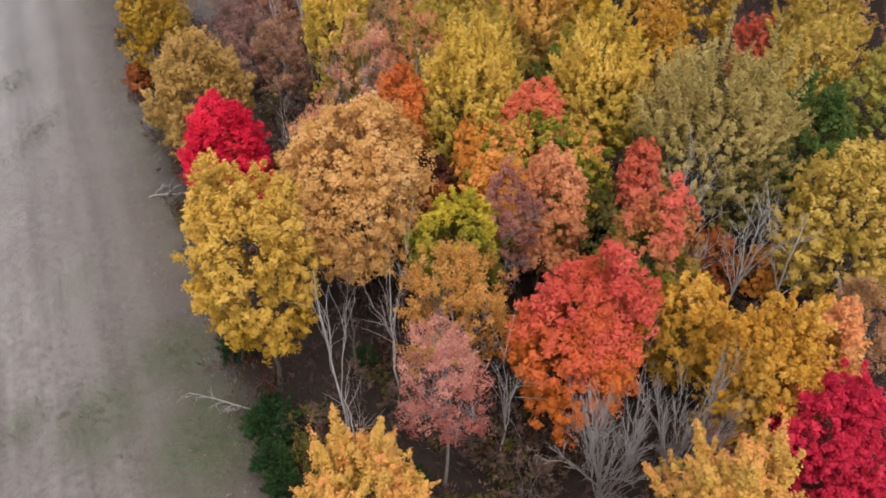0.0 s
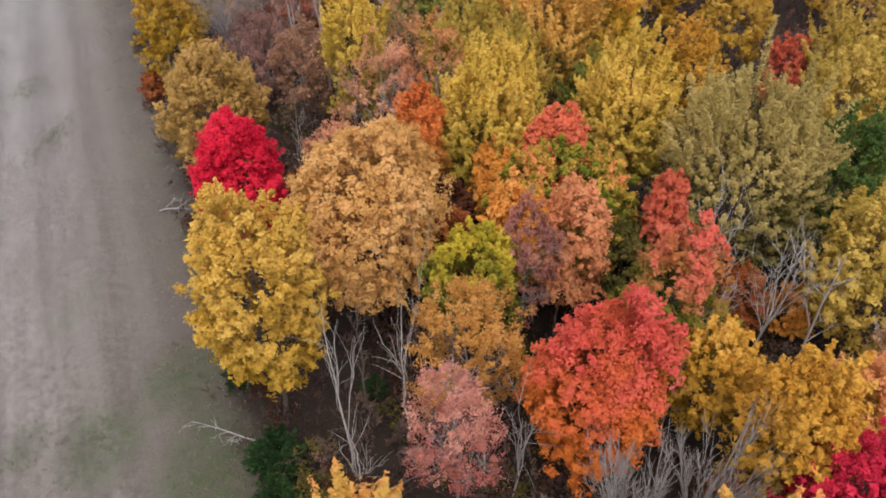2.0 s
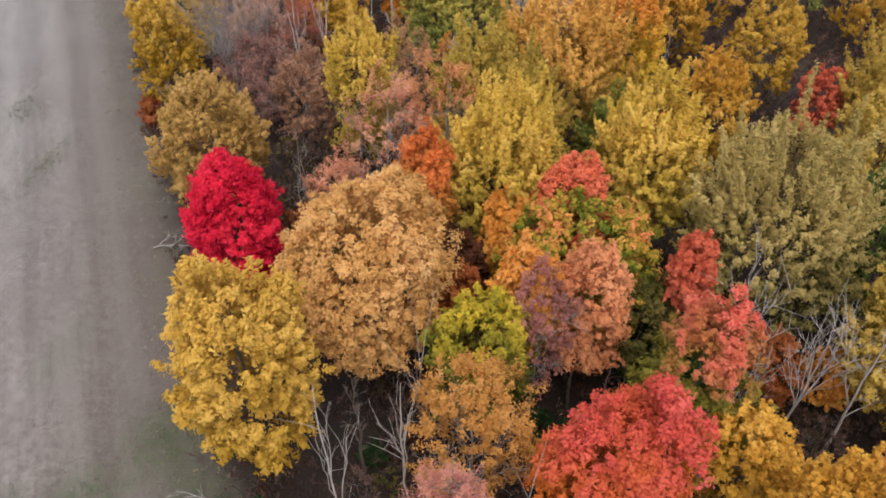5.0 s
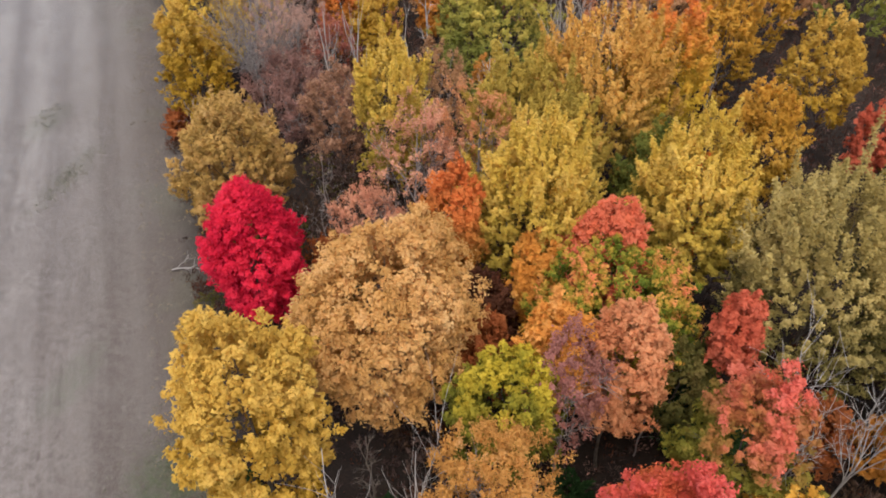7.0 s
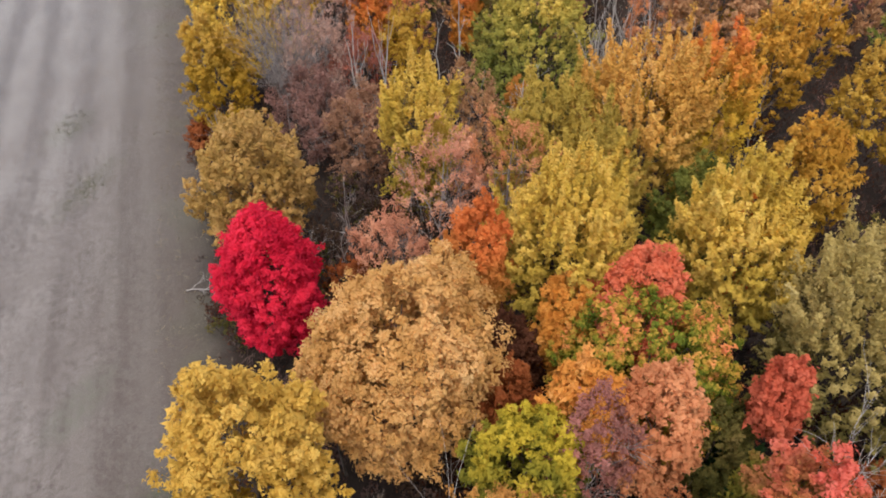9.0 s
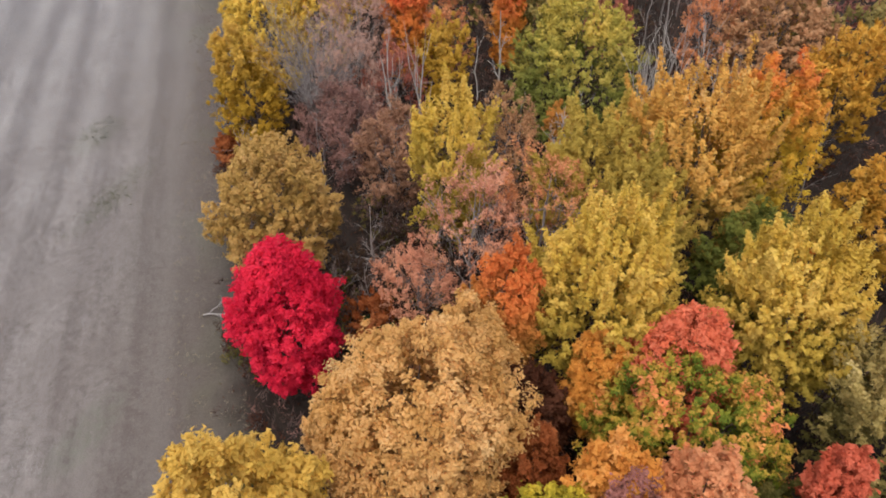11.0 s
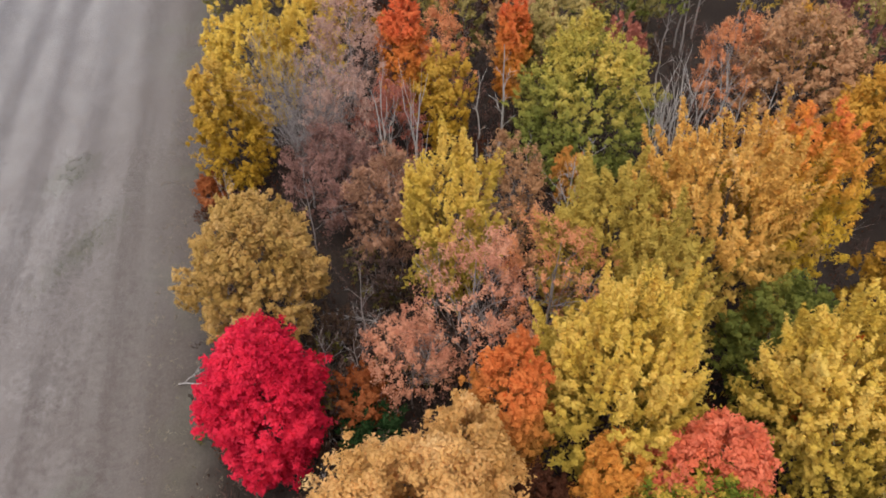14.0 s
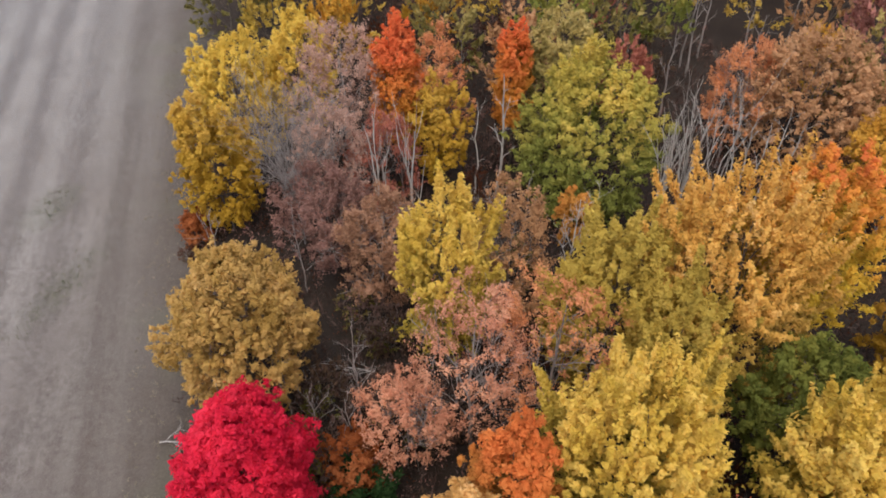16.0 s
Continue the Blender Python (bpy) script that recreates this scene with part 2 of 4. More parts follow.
def ground_material():
    mat, n, l = graph("field_and_wood_floor")
    tex, sep = n.new("ShaderNodeTexCoord"), n.new("ShaderNodeSeparateXYZ")
    l.new(tex.outputs["Object"], sep.inputs[0])

    def math_(op, a, b, c=None):
        node = n.new("ShaderNodeMath")
        node.operation = op
        for i, v in enumerate((a, b, c)):
            if isinstance(v, (int, float)):
                node.inputs[i].default_value = v
            elif v is not None:
                l.new(v, node.inputs[i])
        return node.outputs[0]

    def noise_(scale, detail, vec=None, rough=0.6):
        node = n.new("ShaderNodeTexNoise")
        node.inputs["Scale"].default_value, node.inputs["Detail"].default_value, node.inputs["Roughness"].default_value = scale, detail, rough
        l.new(vec or tex.outputs["Object"], node.inputs["Vector"])
        return node.outputs["Fac"]

    def mixc(f, a, b):
        node = n.new("ShaderNodeMix")
        node.data_type = "RGBA"
        for key, v in ((0, f), ("A", a), ("B", b)):
            if isinstance(v, tuple):
                node.inputs[key].default_value = (*v, 1)
            elif isinstance(v, (int, float)):
                node.inputs[key].default_value = v
            else:
                l.new(v, node.inputs[key])
        return node.outputs["Result"]

    u = math_("DIVIDE", math_("ADD", math_("ADD", sep.outputs["X"], 21.5), math_("MULTIPLY", math_("SUBTRACT", sep.outputs["Y"], 36.0), 0.6)), 1.166)
    v = math_("DIVIDE", math_("SUBTRACT", sep.outputs["Y"], math_("MULTIPLY", sep.outputs["X"], 0.6)), 1.166)
    along = n.new("ShaderNodeCombineXYZ")
    l.new(u, along.inputs[0])
    l.new(math_("MULTIPLY", v, 0.06), along.inputs[1])
    rows = noise_(0.55, 3.0, along.outputs[0])
    fine_rows = noise_(2.4, 2.0, along.outputs[0])
    big, mid, fine = noise_(0.05, 4.0), noise_(0.35, 5.0), noise_(5.0, 5.0, rough=0.75)

    def spread(fac, a, b):
        node = n.new("ShaderNodeMapRange")
        node.inputs[1].default_value, node.inputs[2].default_value = a, b
        l.new(fac, node.inputs[0])
        return node.outputs[0]

    band = math_("SINE", math_("ADD", math_("MULTIPLY", u, 1.28), math_("MULTIPLY", mid, 1.6)), 0.0)
    far = spread(v, 55.0, 100.0)
    cloud = noise_(0.13, 7.0, rough=0.65)
    tone = math_("MULTIPLY_ADD", rows, 0.45, math_("MULTIPLY", cloud, 0.35))
    tone = math_("MULTIPLY_ADD", mid, 0.20, tone)
    tone = math_("MULTIPLY_ADD", math_("MULTIPLY", band, math_("MULTIPLY_ADD", far, 0.075, 0.022)), 1.0, tone)
    tone = math_("MULTIPLY_ADD", math_("SUBTRACT", fine_rows, 0.5), 0.16, tone)
    grain = noise_(1.4, 7.0, rough=0.72)
    tone = math_("MULTIPLY_ADD", math_("SUBTRACT", grain, 0.5), 0.55, tone)
    soil = mixc(spread(tone, 0.40, 0.60), (0.092, 0.074, 0.066), (0.222, 0.200, 0.186))
    soil = mixc(math_("MULTIPLY", spread(big, 0.56, 0.66), 0.4), soil, (0.085, 0.092, 0.062))
    soil = mixc(math_("MULTIPLY", spread(fine, 0.48, 0.75), 0.35), soil, (0.24, 0.215, 0.19))
    # leaf-brown floor taken nearly to black: the trees' shade is in its colour
    shaded_floor = mixc(spread(fine, 0.35, 0.65), (0.012, 0.008, 0.006), (0.034, 0.021, 0.015))
    soil = mixc(math_("MULTIPLY", spread(cloud, 0.42, 0.62), 0.55), soil, (0.10, 0.079, 0.069))
    soil = mixc(math_("MULTIPLY", spread(cloud, 0.48, 0.32), 0.45), soil, (0.215, 0.195, 0.182))
    shaded_floor = mixc(math_("MULTIPLY", spread(mid, 0.45, 0.65), 0.4), shaded_floor, (0.036, 0.023, 0.014))
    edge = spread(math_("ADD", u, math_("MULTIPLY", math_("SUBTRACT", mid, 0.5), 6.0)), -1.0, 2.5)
    # brown soil by the wood, darkened further with the trees' shade painted in
    shaded_verge = mixc(spread(fine, 0.4, 0.7), (0.07, 0.055, 0.046), (0.12, 0.098, 0.083))
    shaded_verge = mixc(math_("MULTIPLY", spread(big, 0.50, 0.60), 0.25), shaded_verge, (0.10, 0.115, 0.06))
    shade_strip = spread(math_("ADD", u, math_("MULTIPLY", math_("SUBTRACT", mid, 0.5), 5.0)), -12.0, -1.0)
    base = mixc(math_("MULTIPLY", shade_strip, 0.9), soil, shaded_verge)
    # patches where green has come up through the stubble
    for cx, cy, rx, ry, much in GREEN_PATCHES:
        dx = math_("DIVIDE", math_("SUBTRACT", sep.outputs["X"], cx), rx)
        dy = math_("DIVIDE", math_("SUBTRACT", sep.outputs["Y"], cy), ry)
        ring = math_("ADD", math_("ADD", math_("MULTIPLY", dx, dx), math_("MULTIPLY", dy, dy)), math_("MULTIPLY", math_("SUBTRACT", cloud, 0.5), 2.4))
        sprout = math_("MULTIPLY", spread(ring, 1.2, 0.1), spread(grain, 0.36, 0.60))
        base = mixc(math_("MULTIPLY", sprout, much), base, (0.060, 0.080, 0.036))
    base = mixc(edge, base, shaded_floor)
    bs = n["Principled BSDF"]
    bs.inputs["Roughness"].default_value = 0.95
    bs.inputs["Sheen Roughness"].default_value = 0.4
    l.new(math_("MULTIPLY_ADD", math_("MAXIMUM", edge, math_("MULTIPLY", shade_strip, 0.75)), -1.0, 1.0), bs.inputs["Sheen Weight"])
    l.new(base, bs.inputs["Base Color"])
    b = n.new("ShaderNodeBump")
    b.inputs["Strength"].default_value, b.inputs["Distance"].default_value = 0.7, 0.12
    l.new(math_("ADD", fine, rows), b.inputs["Height"])
    l.new(b.outputs[0], bs.inputs["Normal"])
    return mat


def sheet(name, xs, ys, height, mat):
    verts = [(x, y, height(x, y)) for y in ys for x in xs]
    w = len(xs)
    faces = [(j * w + i, j * w + i + 1, (j + 1) * w + i + 1, (j + 1) * w + i) for j in range(len(ys) - 1) for i in range(w - 1)]
    me = bpy.data.meshes.new(name)
    me.from_pydata(verts, [], faces)
    me.polygons.foreach_set("use_smooth", [True] * len(me.polygons))
    me.materials.append(mat)
    return new(name, me)


def swell(x, y):
    near = max(0.0, 1.0 - max(abs(x), abs(y - 60)) / 180.0)
    lift = noise.noise(Vector((x * 0.12, y * 0.12, 0.3))) * 0.22 + noise.noise(Vector((x * 0.5, y * 0.5, 2.1))) * 0.06
    return near * lift * (1.6 if across(x, y) > 0 else 0.7)


grid = [-3000, -900, -300, *[-140 + 1.6 * i for i in range(138)], 120, 300, 900, 3000]
grid_y = [-3000, -900, -200, *[-40 + 1.6 * i for i in range(132)], 240, 420, 1000, 3000]
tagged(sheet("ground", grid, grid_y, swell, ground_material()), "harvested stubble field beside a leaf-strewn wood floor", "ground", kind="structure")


# ---- trees ----
def mesh_from(name, verts, faces, mat, smooth=False):
    me = bpy.data.meshes.new(name)
    verts, faces = np.asarray(verts, np.float32), np.asarray(faces, np.int32)
    me.vertices.add(len(verts))
    me.vertices.foreach_set("co", verts.ravel())
    k = faces.shape[1]
    me.loops.add(faces.size)
    me.loops.foreach_set("vertex_index", faces.ravel())
    me.polygons.add(len(faces))
    me.polygons.foreach_set("loop_start", np.arange(0, faces.size, k, dtype=np.int32))
    if smooth:
        me.polygons.foreach_set("use_smooth", np.ones(len(faces), bool))
    me.update(calc_edges=True)
    me.validate()
    me.materials.append(mat)
    return me


def part(name, me, parent, label="", kind=""):
    ob = new(name, me)
    ob.parent = parent
    return tagged(ob, label, kind=kind)


class Tubes:
    """Gathers tapered, bent tubes into one mesh."""

    def __init__(self):
        self.v, self.f, self.n = [], [], 0

    def add(self, pts, radii, sides=6):
        pts, radii = np.asarray(pts, float), np.asarray(radii, float)
        d = np.gradient(pts, axis=0)
        d /= np.linalg.norm(d, axis=1)[:, None] + 1e-9
        ref = np.array([1.0, 0, 0]) if abs(d[0][0]) < 0.8 else np.array([0, 1.0, 0])
        a = np.cross(d, ref)
        a /= np.linalg.norm(a, axis=1)[:, None] + 1e-9
        b = np.cross(d, a)
        ang = np.linspace(0, 2 * np.pi, sides, endpoint=False)
        ring = pts[:, None] + radii[:, None, None] * (np.cos(ang)[None, :, None] * a[:, None] + np.sin(ang)[None, :, None] * b[:, None])
        self.v.append(ring.reshape(-1, 3))
        m = len(pts)
        i, j = np.meshgrid(np.arange(m - 1), np.arange(sides), indexing="ij")
        j2 = (j + 1) % sides
        q = np.stack([i * sides + j, i * sides + j2, (i + 1) * sides + j2, (i + 1) * sides + j], -1).reshape(-1, 4)
        self.f.append(q + self.n)
        self.n += m * sides

    def mesh(self, name, mat):
        return mesh_from(name, np.concatenate(self.v), np.concatenate(self.f), mat, True)


def bent(rng, a, b, steps, wob, sag=0.0):
    """A wavering line from a to b."""
    a, b = np.asarray(a, float), np.asarray(b, float)
    t = np.linspace(0, 1, steps)[:, None]
    off = rng.normal(0, 1, (steps, 3)).cumsum(0)
    off -= off[0] + (off[-1] - off[0]) * t
    p = a + (b - a) * t + off * wob * np.linalg.norm(b - a) / steps
    p[:, 2] += sag * np.sin(np.pi * t[:, 0]) * np.linalg.norm(b - a)
    return p


def unit(v):
    return v / (np.linalg.norm(v, axis=-1, keepdims=True) + 1e-9)


def leaf_mesh(rng, name, centre, axis, mat, size, spread_, length, per, slim=0.5, follow=1.0):
    """Sprays of small leaves: per leaves round each axis that starts at its centre."""
    k = len(centre)
    s = np.repeat(np.arange(k), per)
    n = len(s)
    t = rng.random(n) ** 0.75
    ln = (length * rng.uniform(0.6, 1.35, k))[s]
    pos = centre[s] + axis[s] * (t * ln)[:, None]
    away = rng.normal(0, 1, (n, 3))
    pos += away * (spread_ * (1.15 - 0.9 * t))[:, None]
    fwd = unit(axis[s] * follow + unit(away) * 0.7 + rng.normal(0, 0.45, (n, 3)))
    nrm = unit(rng.normal(0, 1, (n, 3)) * 0.4 + np.array([0, 0, 0.9]) + axis[s] * 0.2)
    side = unit(np.cross(nrm, fwd))
    nrm = np.cross(fwd, side)
    sz = (size * rng.uniform(0.6, 1.35, n))[:, None]
    a, b = side * sz * 0.6 * slim, fwd * sz * 0.6
    lift = nrm * sz * 0.12
    v = np.stack([pos - b + a, pos + b + lift, pos - b * 0.8 - a], 1).reshape(-1, 3)
    me = mesh_from(name, v, np.arange(3 * n).reshape(-1, 3), mat)
    for key, vals in (("spray", rng.random(k)[s]), ("tip", t)):
        at = me.attributes.new(key, "FLOAT", "POINT")
        at.data.foreach_set("value", np.repeat(vals, 3).astype(np.float32))
    return me


def clump_mesh(rng, name, centre, axis, out, mat, size, wide, long_, per, slim=0.62, loose=False, inner=0):
    """Clumps of leaves: per leaves on the outer side of each clump, which is wide across and long_ along its axis."""
    k = len(centre)
    s = np.repeat(np.arange(k), per)
    n = len(s)
    d = unit(rng.normal(0, 1, (n, 3)) + out[s] * 0.85 + np.array([0, 0, 0.45]))
    along = (d * axis[s]).sum(1)
    grow = (0.45 + 1.0 * rng.random(k) ** 1.4)
    grow[k - inner:] = max(2.0, 0.6 / wide)
    grow = grow[s]
    far_ = (1.15 - 0.85 * rng.random(n)) * grow
    point = 1.0 - np.clip(long_ / wide - 1.0, 0, 0.75) * np.clip(along, 0, 1)
    pos = centre[s] + (d - axis[s] * along[:, None]) * (wide * far_ * point)[:, None] + axis[s] * (along * long_ * far_)[:, None]
    pos += rng.normal(0, 0.16 * wide + 0.02, (n, 3))
    nrm = unit(d * 0.8 + out[s] * 0.35 + np.array([0, 0, 0.35]) + rng.normal(0, 0.8 if loose else 0.42, (n, 3)))
    fwd = unit(np.cross(nrm, rng.normal(0, 1, (n, 3)) + 0.4 * np.cross(axis[s], nrm)))
    side = np.cross(nrm, fwd)
    sz = (size * rng.uniform(0.6, 1.35, n) * np.where(s >= k - inner, 1.5, 1.0))[:, None]
    a, b = side * sz * 0.62 * slim, fwd * sz * 0.62
    bow = nrm * sz * 0.10
    v = np.stack([pos - b + a - bow, pos + b + bow, pos - b * 0.8 - a - bow], 1).reshape(-1, 3)
    me = mesh_from(name, v, np.arange(3 * n).reshape(-1, 3), mat)
    for key, vals in (("spray", rng.random(k)[s]), ("tip", np.clip(0.3 + 0.62 * along * far_, 0, 1))):
        at = me.attributes.new(key, "FLOAT", "POINT")
        at.data.foreach_set("value", np.repeat(vals, 3).astype(np.float32))
    return me


def crown_shape(style, h):
    """Half width of the crown at the height h (0 at its foot, 1 at its top), 1 at its widest."""
    if style == "cone":
        return np.interp(h, [0, 0.15, 0.5, 0.85, 1], [0.5, 1.0, 0.72, 0.32, 0.05])
    if style == "column":
        return np.interp(h, [0, 0.2, 0.6, 0.85, 1], [0.6, 0.95, 1.0, 0.7, 0.15])
    if style == "dome":
        return np.interp(h, [0, 0.12, 0.35, 0.6, 0.8, 0.92, 1], [0.55, 0.9, 1.0, 0.95, 0.75, 0.5, 0.2])
    if style == "vase":
        return np.interp(h, [0, 0.25, 0.6, 0.8, 0.93, 1], [0.35, 0.7, 1.0, 0.9, 0.55, 0.2])
    return np.interp(h, [0, 0.15, 0.4, 0.65, 0.85, 0.95, 1], [0.45, 0.8, 1.0, 0.92, 0.62, 0.32, 0.08])


def tree(name, label, x, y, top, foot, r, mat, style="round", seed=0, leaf=0.165, sprays=330, per=96, upright=0.5, bark=None, lean=(0, 0), group="", twigs=False, shell=0.3):
    """A broad-leaved tree: its trunk, its limbs, and a crown of lobes that carry sprays of leaves."""
    rng = np.random.default_rng(seed * 7919 + 13)
    base = tagged(new(name), label, "tree", group)
    base.location = (x, y, swell(x, y) - 0.05)
    bark = bark or (TWIG if twigs else BARK)
    ln = (0.6 + 0.10 * r) * (0.75 + 0.8 * upright)
    hgt = top - 1.3 * ln - foot
    off = np.array([lean[0], lean[1], 0.0])
    ph = rng.uniform(0, 6.28, 6)
    calm = 0.5 if r > 5 else 1.0

    def uneven(a, u):
        """How far the crown bulges or draws in, by the angle and the height."""
        return 1 + calm * (0.11 * np.sin(2 * a + 3 * u + ph[0]) + 0.10 * np.sin(3 * a - 7 * u + ph[1]) + 0.07 * np.sin(5 * a + 9 * u + ph[2]))

    def crest(a):
        return 1 + calm * (0.05 * np.sin(a + ph[3]) + 0.05 * np.sin(2 * a + ph[4]) + 0.03 * np.sin(4 * a + ph[5]))

    # lobes through the crown
    count = int(20 + 4.0 * r)
    hh = 0.05 + 0.88 * ((np.arange(count) + rng.random(count)) / count) ** 0.85
    th = np.arange(count) * 2.399 + rng.uniform(0, 6.28) + rng.normal(0, 0.3, count)
    wide = crown_shape(style, hh) * r * uneven(th, hh)
    rad = np.clip(0.31 * r * (0.7 + 0.6 * rng.random(count)) * (0.6 + 0.5 * crown_shape(style, hh)), 0.45, 2.3)
    out = np.maximum(wide * rng.uniform(0.80, 1.10, count) - rad * 0.8, 0.05)
    centre = np.stack([np.cos(th) * out, np.sin(th) * out, foot + hh * hgt * crest(th) - rad * 0.35], 1) + off * (hh ** 1.2)[:, None]
    # trunk and limbs
    tk = Tubes()
    steps = 9
    line = bent(rng, (0, 0, -0.3), (off[0] * 0.85, off[1] * 0.85, foot + 0.86 * hgt), steps, 0.10)
    girth = 0.0075 * top * (0.5 + 0.12 * r)
    tk.add(line, girth * np.array([1.35, 1.05, 0.95, 0.86, 0.74, 0.6, 0.45, 0.3, 0.12]), 9)
    part("trunk", tk.mesh("trunk", bark), base)
    order = np.argsort(-rad)[: 3 if group == "farther trees" else 7 if r > 2.5 else 4]
    for k in order:
        lt = Tubes()
        fine_ = Tubes() if group != "farther trees" else lt
        c = centre[k]
        start_h = max(foot * 0.75, c[2] - 0.9 * np.hypot(c[0], c[1]) - 1.0)
        f = np.clip(start_h / (foot + 0.86 * hgt), 0.1, 0.9) * (steps - 1)
        i = int(f)
        s0 = line[i] + (line[min(i + 1, steps - 1)] - line[i]) * (f - i)
        lb = bent(rng, s0, c + (c - s0) * 0.12, 6, 0.16, 0.05)
        g = girth * 0.42
        lt.add(lb, g * np.array([1, 0.82, 0.66, 0.5, 0.33, 0.12]), 6)
        for _ in range(5):
            q = rng.integers(2, 5)
            tip = c + unit(rng.normal(0, 1, 3) + np.array([0, 0, 0.6])) * rad[k] * 1.1
            fine_.add(bent(rng, lb[q], tip, 4, 0.2), g * np.array([0.42, 0.3, 0.2, 0.06]), 5)
            if twigs:
                for _ in range(5):
                    t2 = tip + unit(rng.normal(0, 1, 3) + np.array([0, 0, 0.7])) * rng.uniform(0.7, 1.6)
                    fine_.add(bent(rng, lb[q] + (tip - lb[q]) * rng.uniform(0.4, 0.95), t2, 3, 0.2), np.array([0.024, 0.018, 0.008]), 3)
        limb = part("limb", lt.mesh("limb", bark), base)
        if fine_ is not lt:
            part("twig", fine_.mesh("twig", bark), limb)
    # sprays on the lobes, the more the larger the lobe
    total = int(sprays * (0.72 if group == "farther trees" else 1.10))
    pick = rng.choice(count, total, p=rad ** 2 / (rad ** 2).sum())
    mid = np.array([0, 0, foot + 0.25 * hgt]) + off * 0.4
    radial = unit(centre[pick] - mid)
    d = unit(rng.normal(0, 1, (total, 3)) * 0.75 + radial * 0.75 + np.array([0, 0, 0.45]))
    place = centre[pick] + d * rad[pick][:, None] * rng.uniform(0.35, 1.0, total)[:, None]
    # the rest fill the outer shell between the lobes
    fill = rng.random(total) < shell
    u1 = 0.04 + 0.93 * rng.random(total) ** 0.8
    a1 = rng.uniform(0, 2 * np.pi, total)
    w1 = crown_shape(style, u1) * r * uneven(a1, u1) * np.sqrt(rng.uniform(0.45, 0.98, total))
    skin = np.stack([np.cos(a1) * w1, np.sin(a1) * w1, foot + u1 * hgt * crest(a1)], 1) + off * (u1 ** 1.2)[:, None]
    place = np.where(fill[:, None], skin, place)
    radial = np.where(fill[:, None], unit(skin - mid), radial)
    d = np.where(fill[:, None], unit(radial + rng.normal(0, 0.3, (total, 3))), d)
    axis = unit(d * (0.8 - 0.6 * upright) + np.array([0, 0, 1.0]) * upright + radial * 0.7 * upright + rng.normal(0, 0.14, (total, 3)))
    place = place + axis * (ln * 0.4 * (rng.random(total) < 0.3 * upright))[:, None]
    if upright > 0.55 and group != "farther trees":
        # spires that stand out of the crown
        count3, each = int(11 + 2.4 * r), 10
        u3, a3 = rng.uniform(0.35, 0.95, count3), rng.uniform(0, 2 * np.pi, count3)
        w3 = crown_shape(style, u3) * r * uneven(a3, u3) * 0.86
        root = np.stack([np.cos(a3) * w3, np.sin(a3) * w3, foot + u3 * hgt * crest(a3)], 1) + off * (u3 ** 1.2)[:, None]
        way = unit(unit(root - mid) * 0.7 + np.array([0, 0, 1.0]) * upright + rng.normal(0, 0.1, (count3, 3)))
        step = np.linspace(0.0, 1.0, each)[None, :, None] * (0.48 * r * rng.uniform(0.6, 1.3, count3))[:, None, None]
        spire = (root[:, None] + way[:, None] * step).reshape(-1, 3) + rng.normal(0, 1, (count3 * each, 3)) * np.tile(np.linspace(0.26, 0.04, each), count3)[:, None]
        way = np.repeat(way, each, 0)
        place, axis, radial = np.concatenate([place, spire]), np.concatenate([axis, way]), np.concatenate([radial, way])
    if group == "farther trees":
        tuft = leaf_mesh(rng, "crown", place - axis * ln * 0.45, axis, mat, leaf * 1.15, (0.17 + 0.018 * r) * (1.2 - 0.45 * upright), ln * 1.2, per, 0.62 - 0.22 * upright, 0.5 + upright)
    else:
        wide = (0.27 + 0.035 * r) * (1.15 - 0.75 * upright) * (1.5 if twigs else 1.0)
        far_in = 0 if twigs else int(total * 0.24)
        if far_in:
            # leaves deeper inside, behind the outer clumps
            u2, a2 = 0.08 + 0.80 * rng.random(far_in) ** 0.8, rng.uniform(0, 2 * np.pi, far_in)
            w2 = crown_shape(style, u2) * r * uneven(a2, u2) * rng.uniform(0.5, 0.72 if upright > 0.55 else 0.84, far_in)
            deep = np.stack([np.cos(a2) * w2, np.sin(a2) * w2, foot + u2 * hgt * (0.86 if upright > 0.55 else 0.94) * crest(a2)], 1) + off * (u2 ** 1.2)[:, None]
            place, axis, radial = np.concatenate([place, deep]), np.concatenate([axis, unit(deep - mid)]), np.concatenate([radial, unit(deep - mid)])
        tuft = clump_mesh(rng, "crown", place, axis, radial, mat, leaf * (0.87 if twigs else 1.10), wide, wide * (0.8 + (4.6 if upright > 0.55 else 3.6) * upright ** 2), int(per / 1.9), loose=twigs, inner=far_in)
    part("crown", tuft, base)
    return base


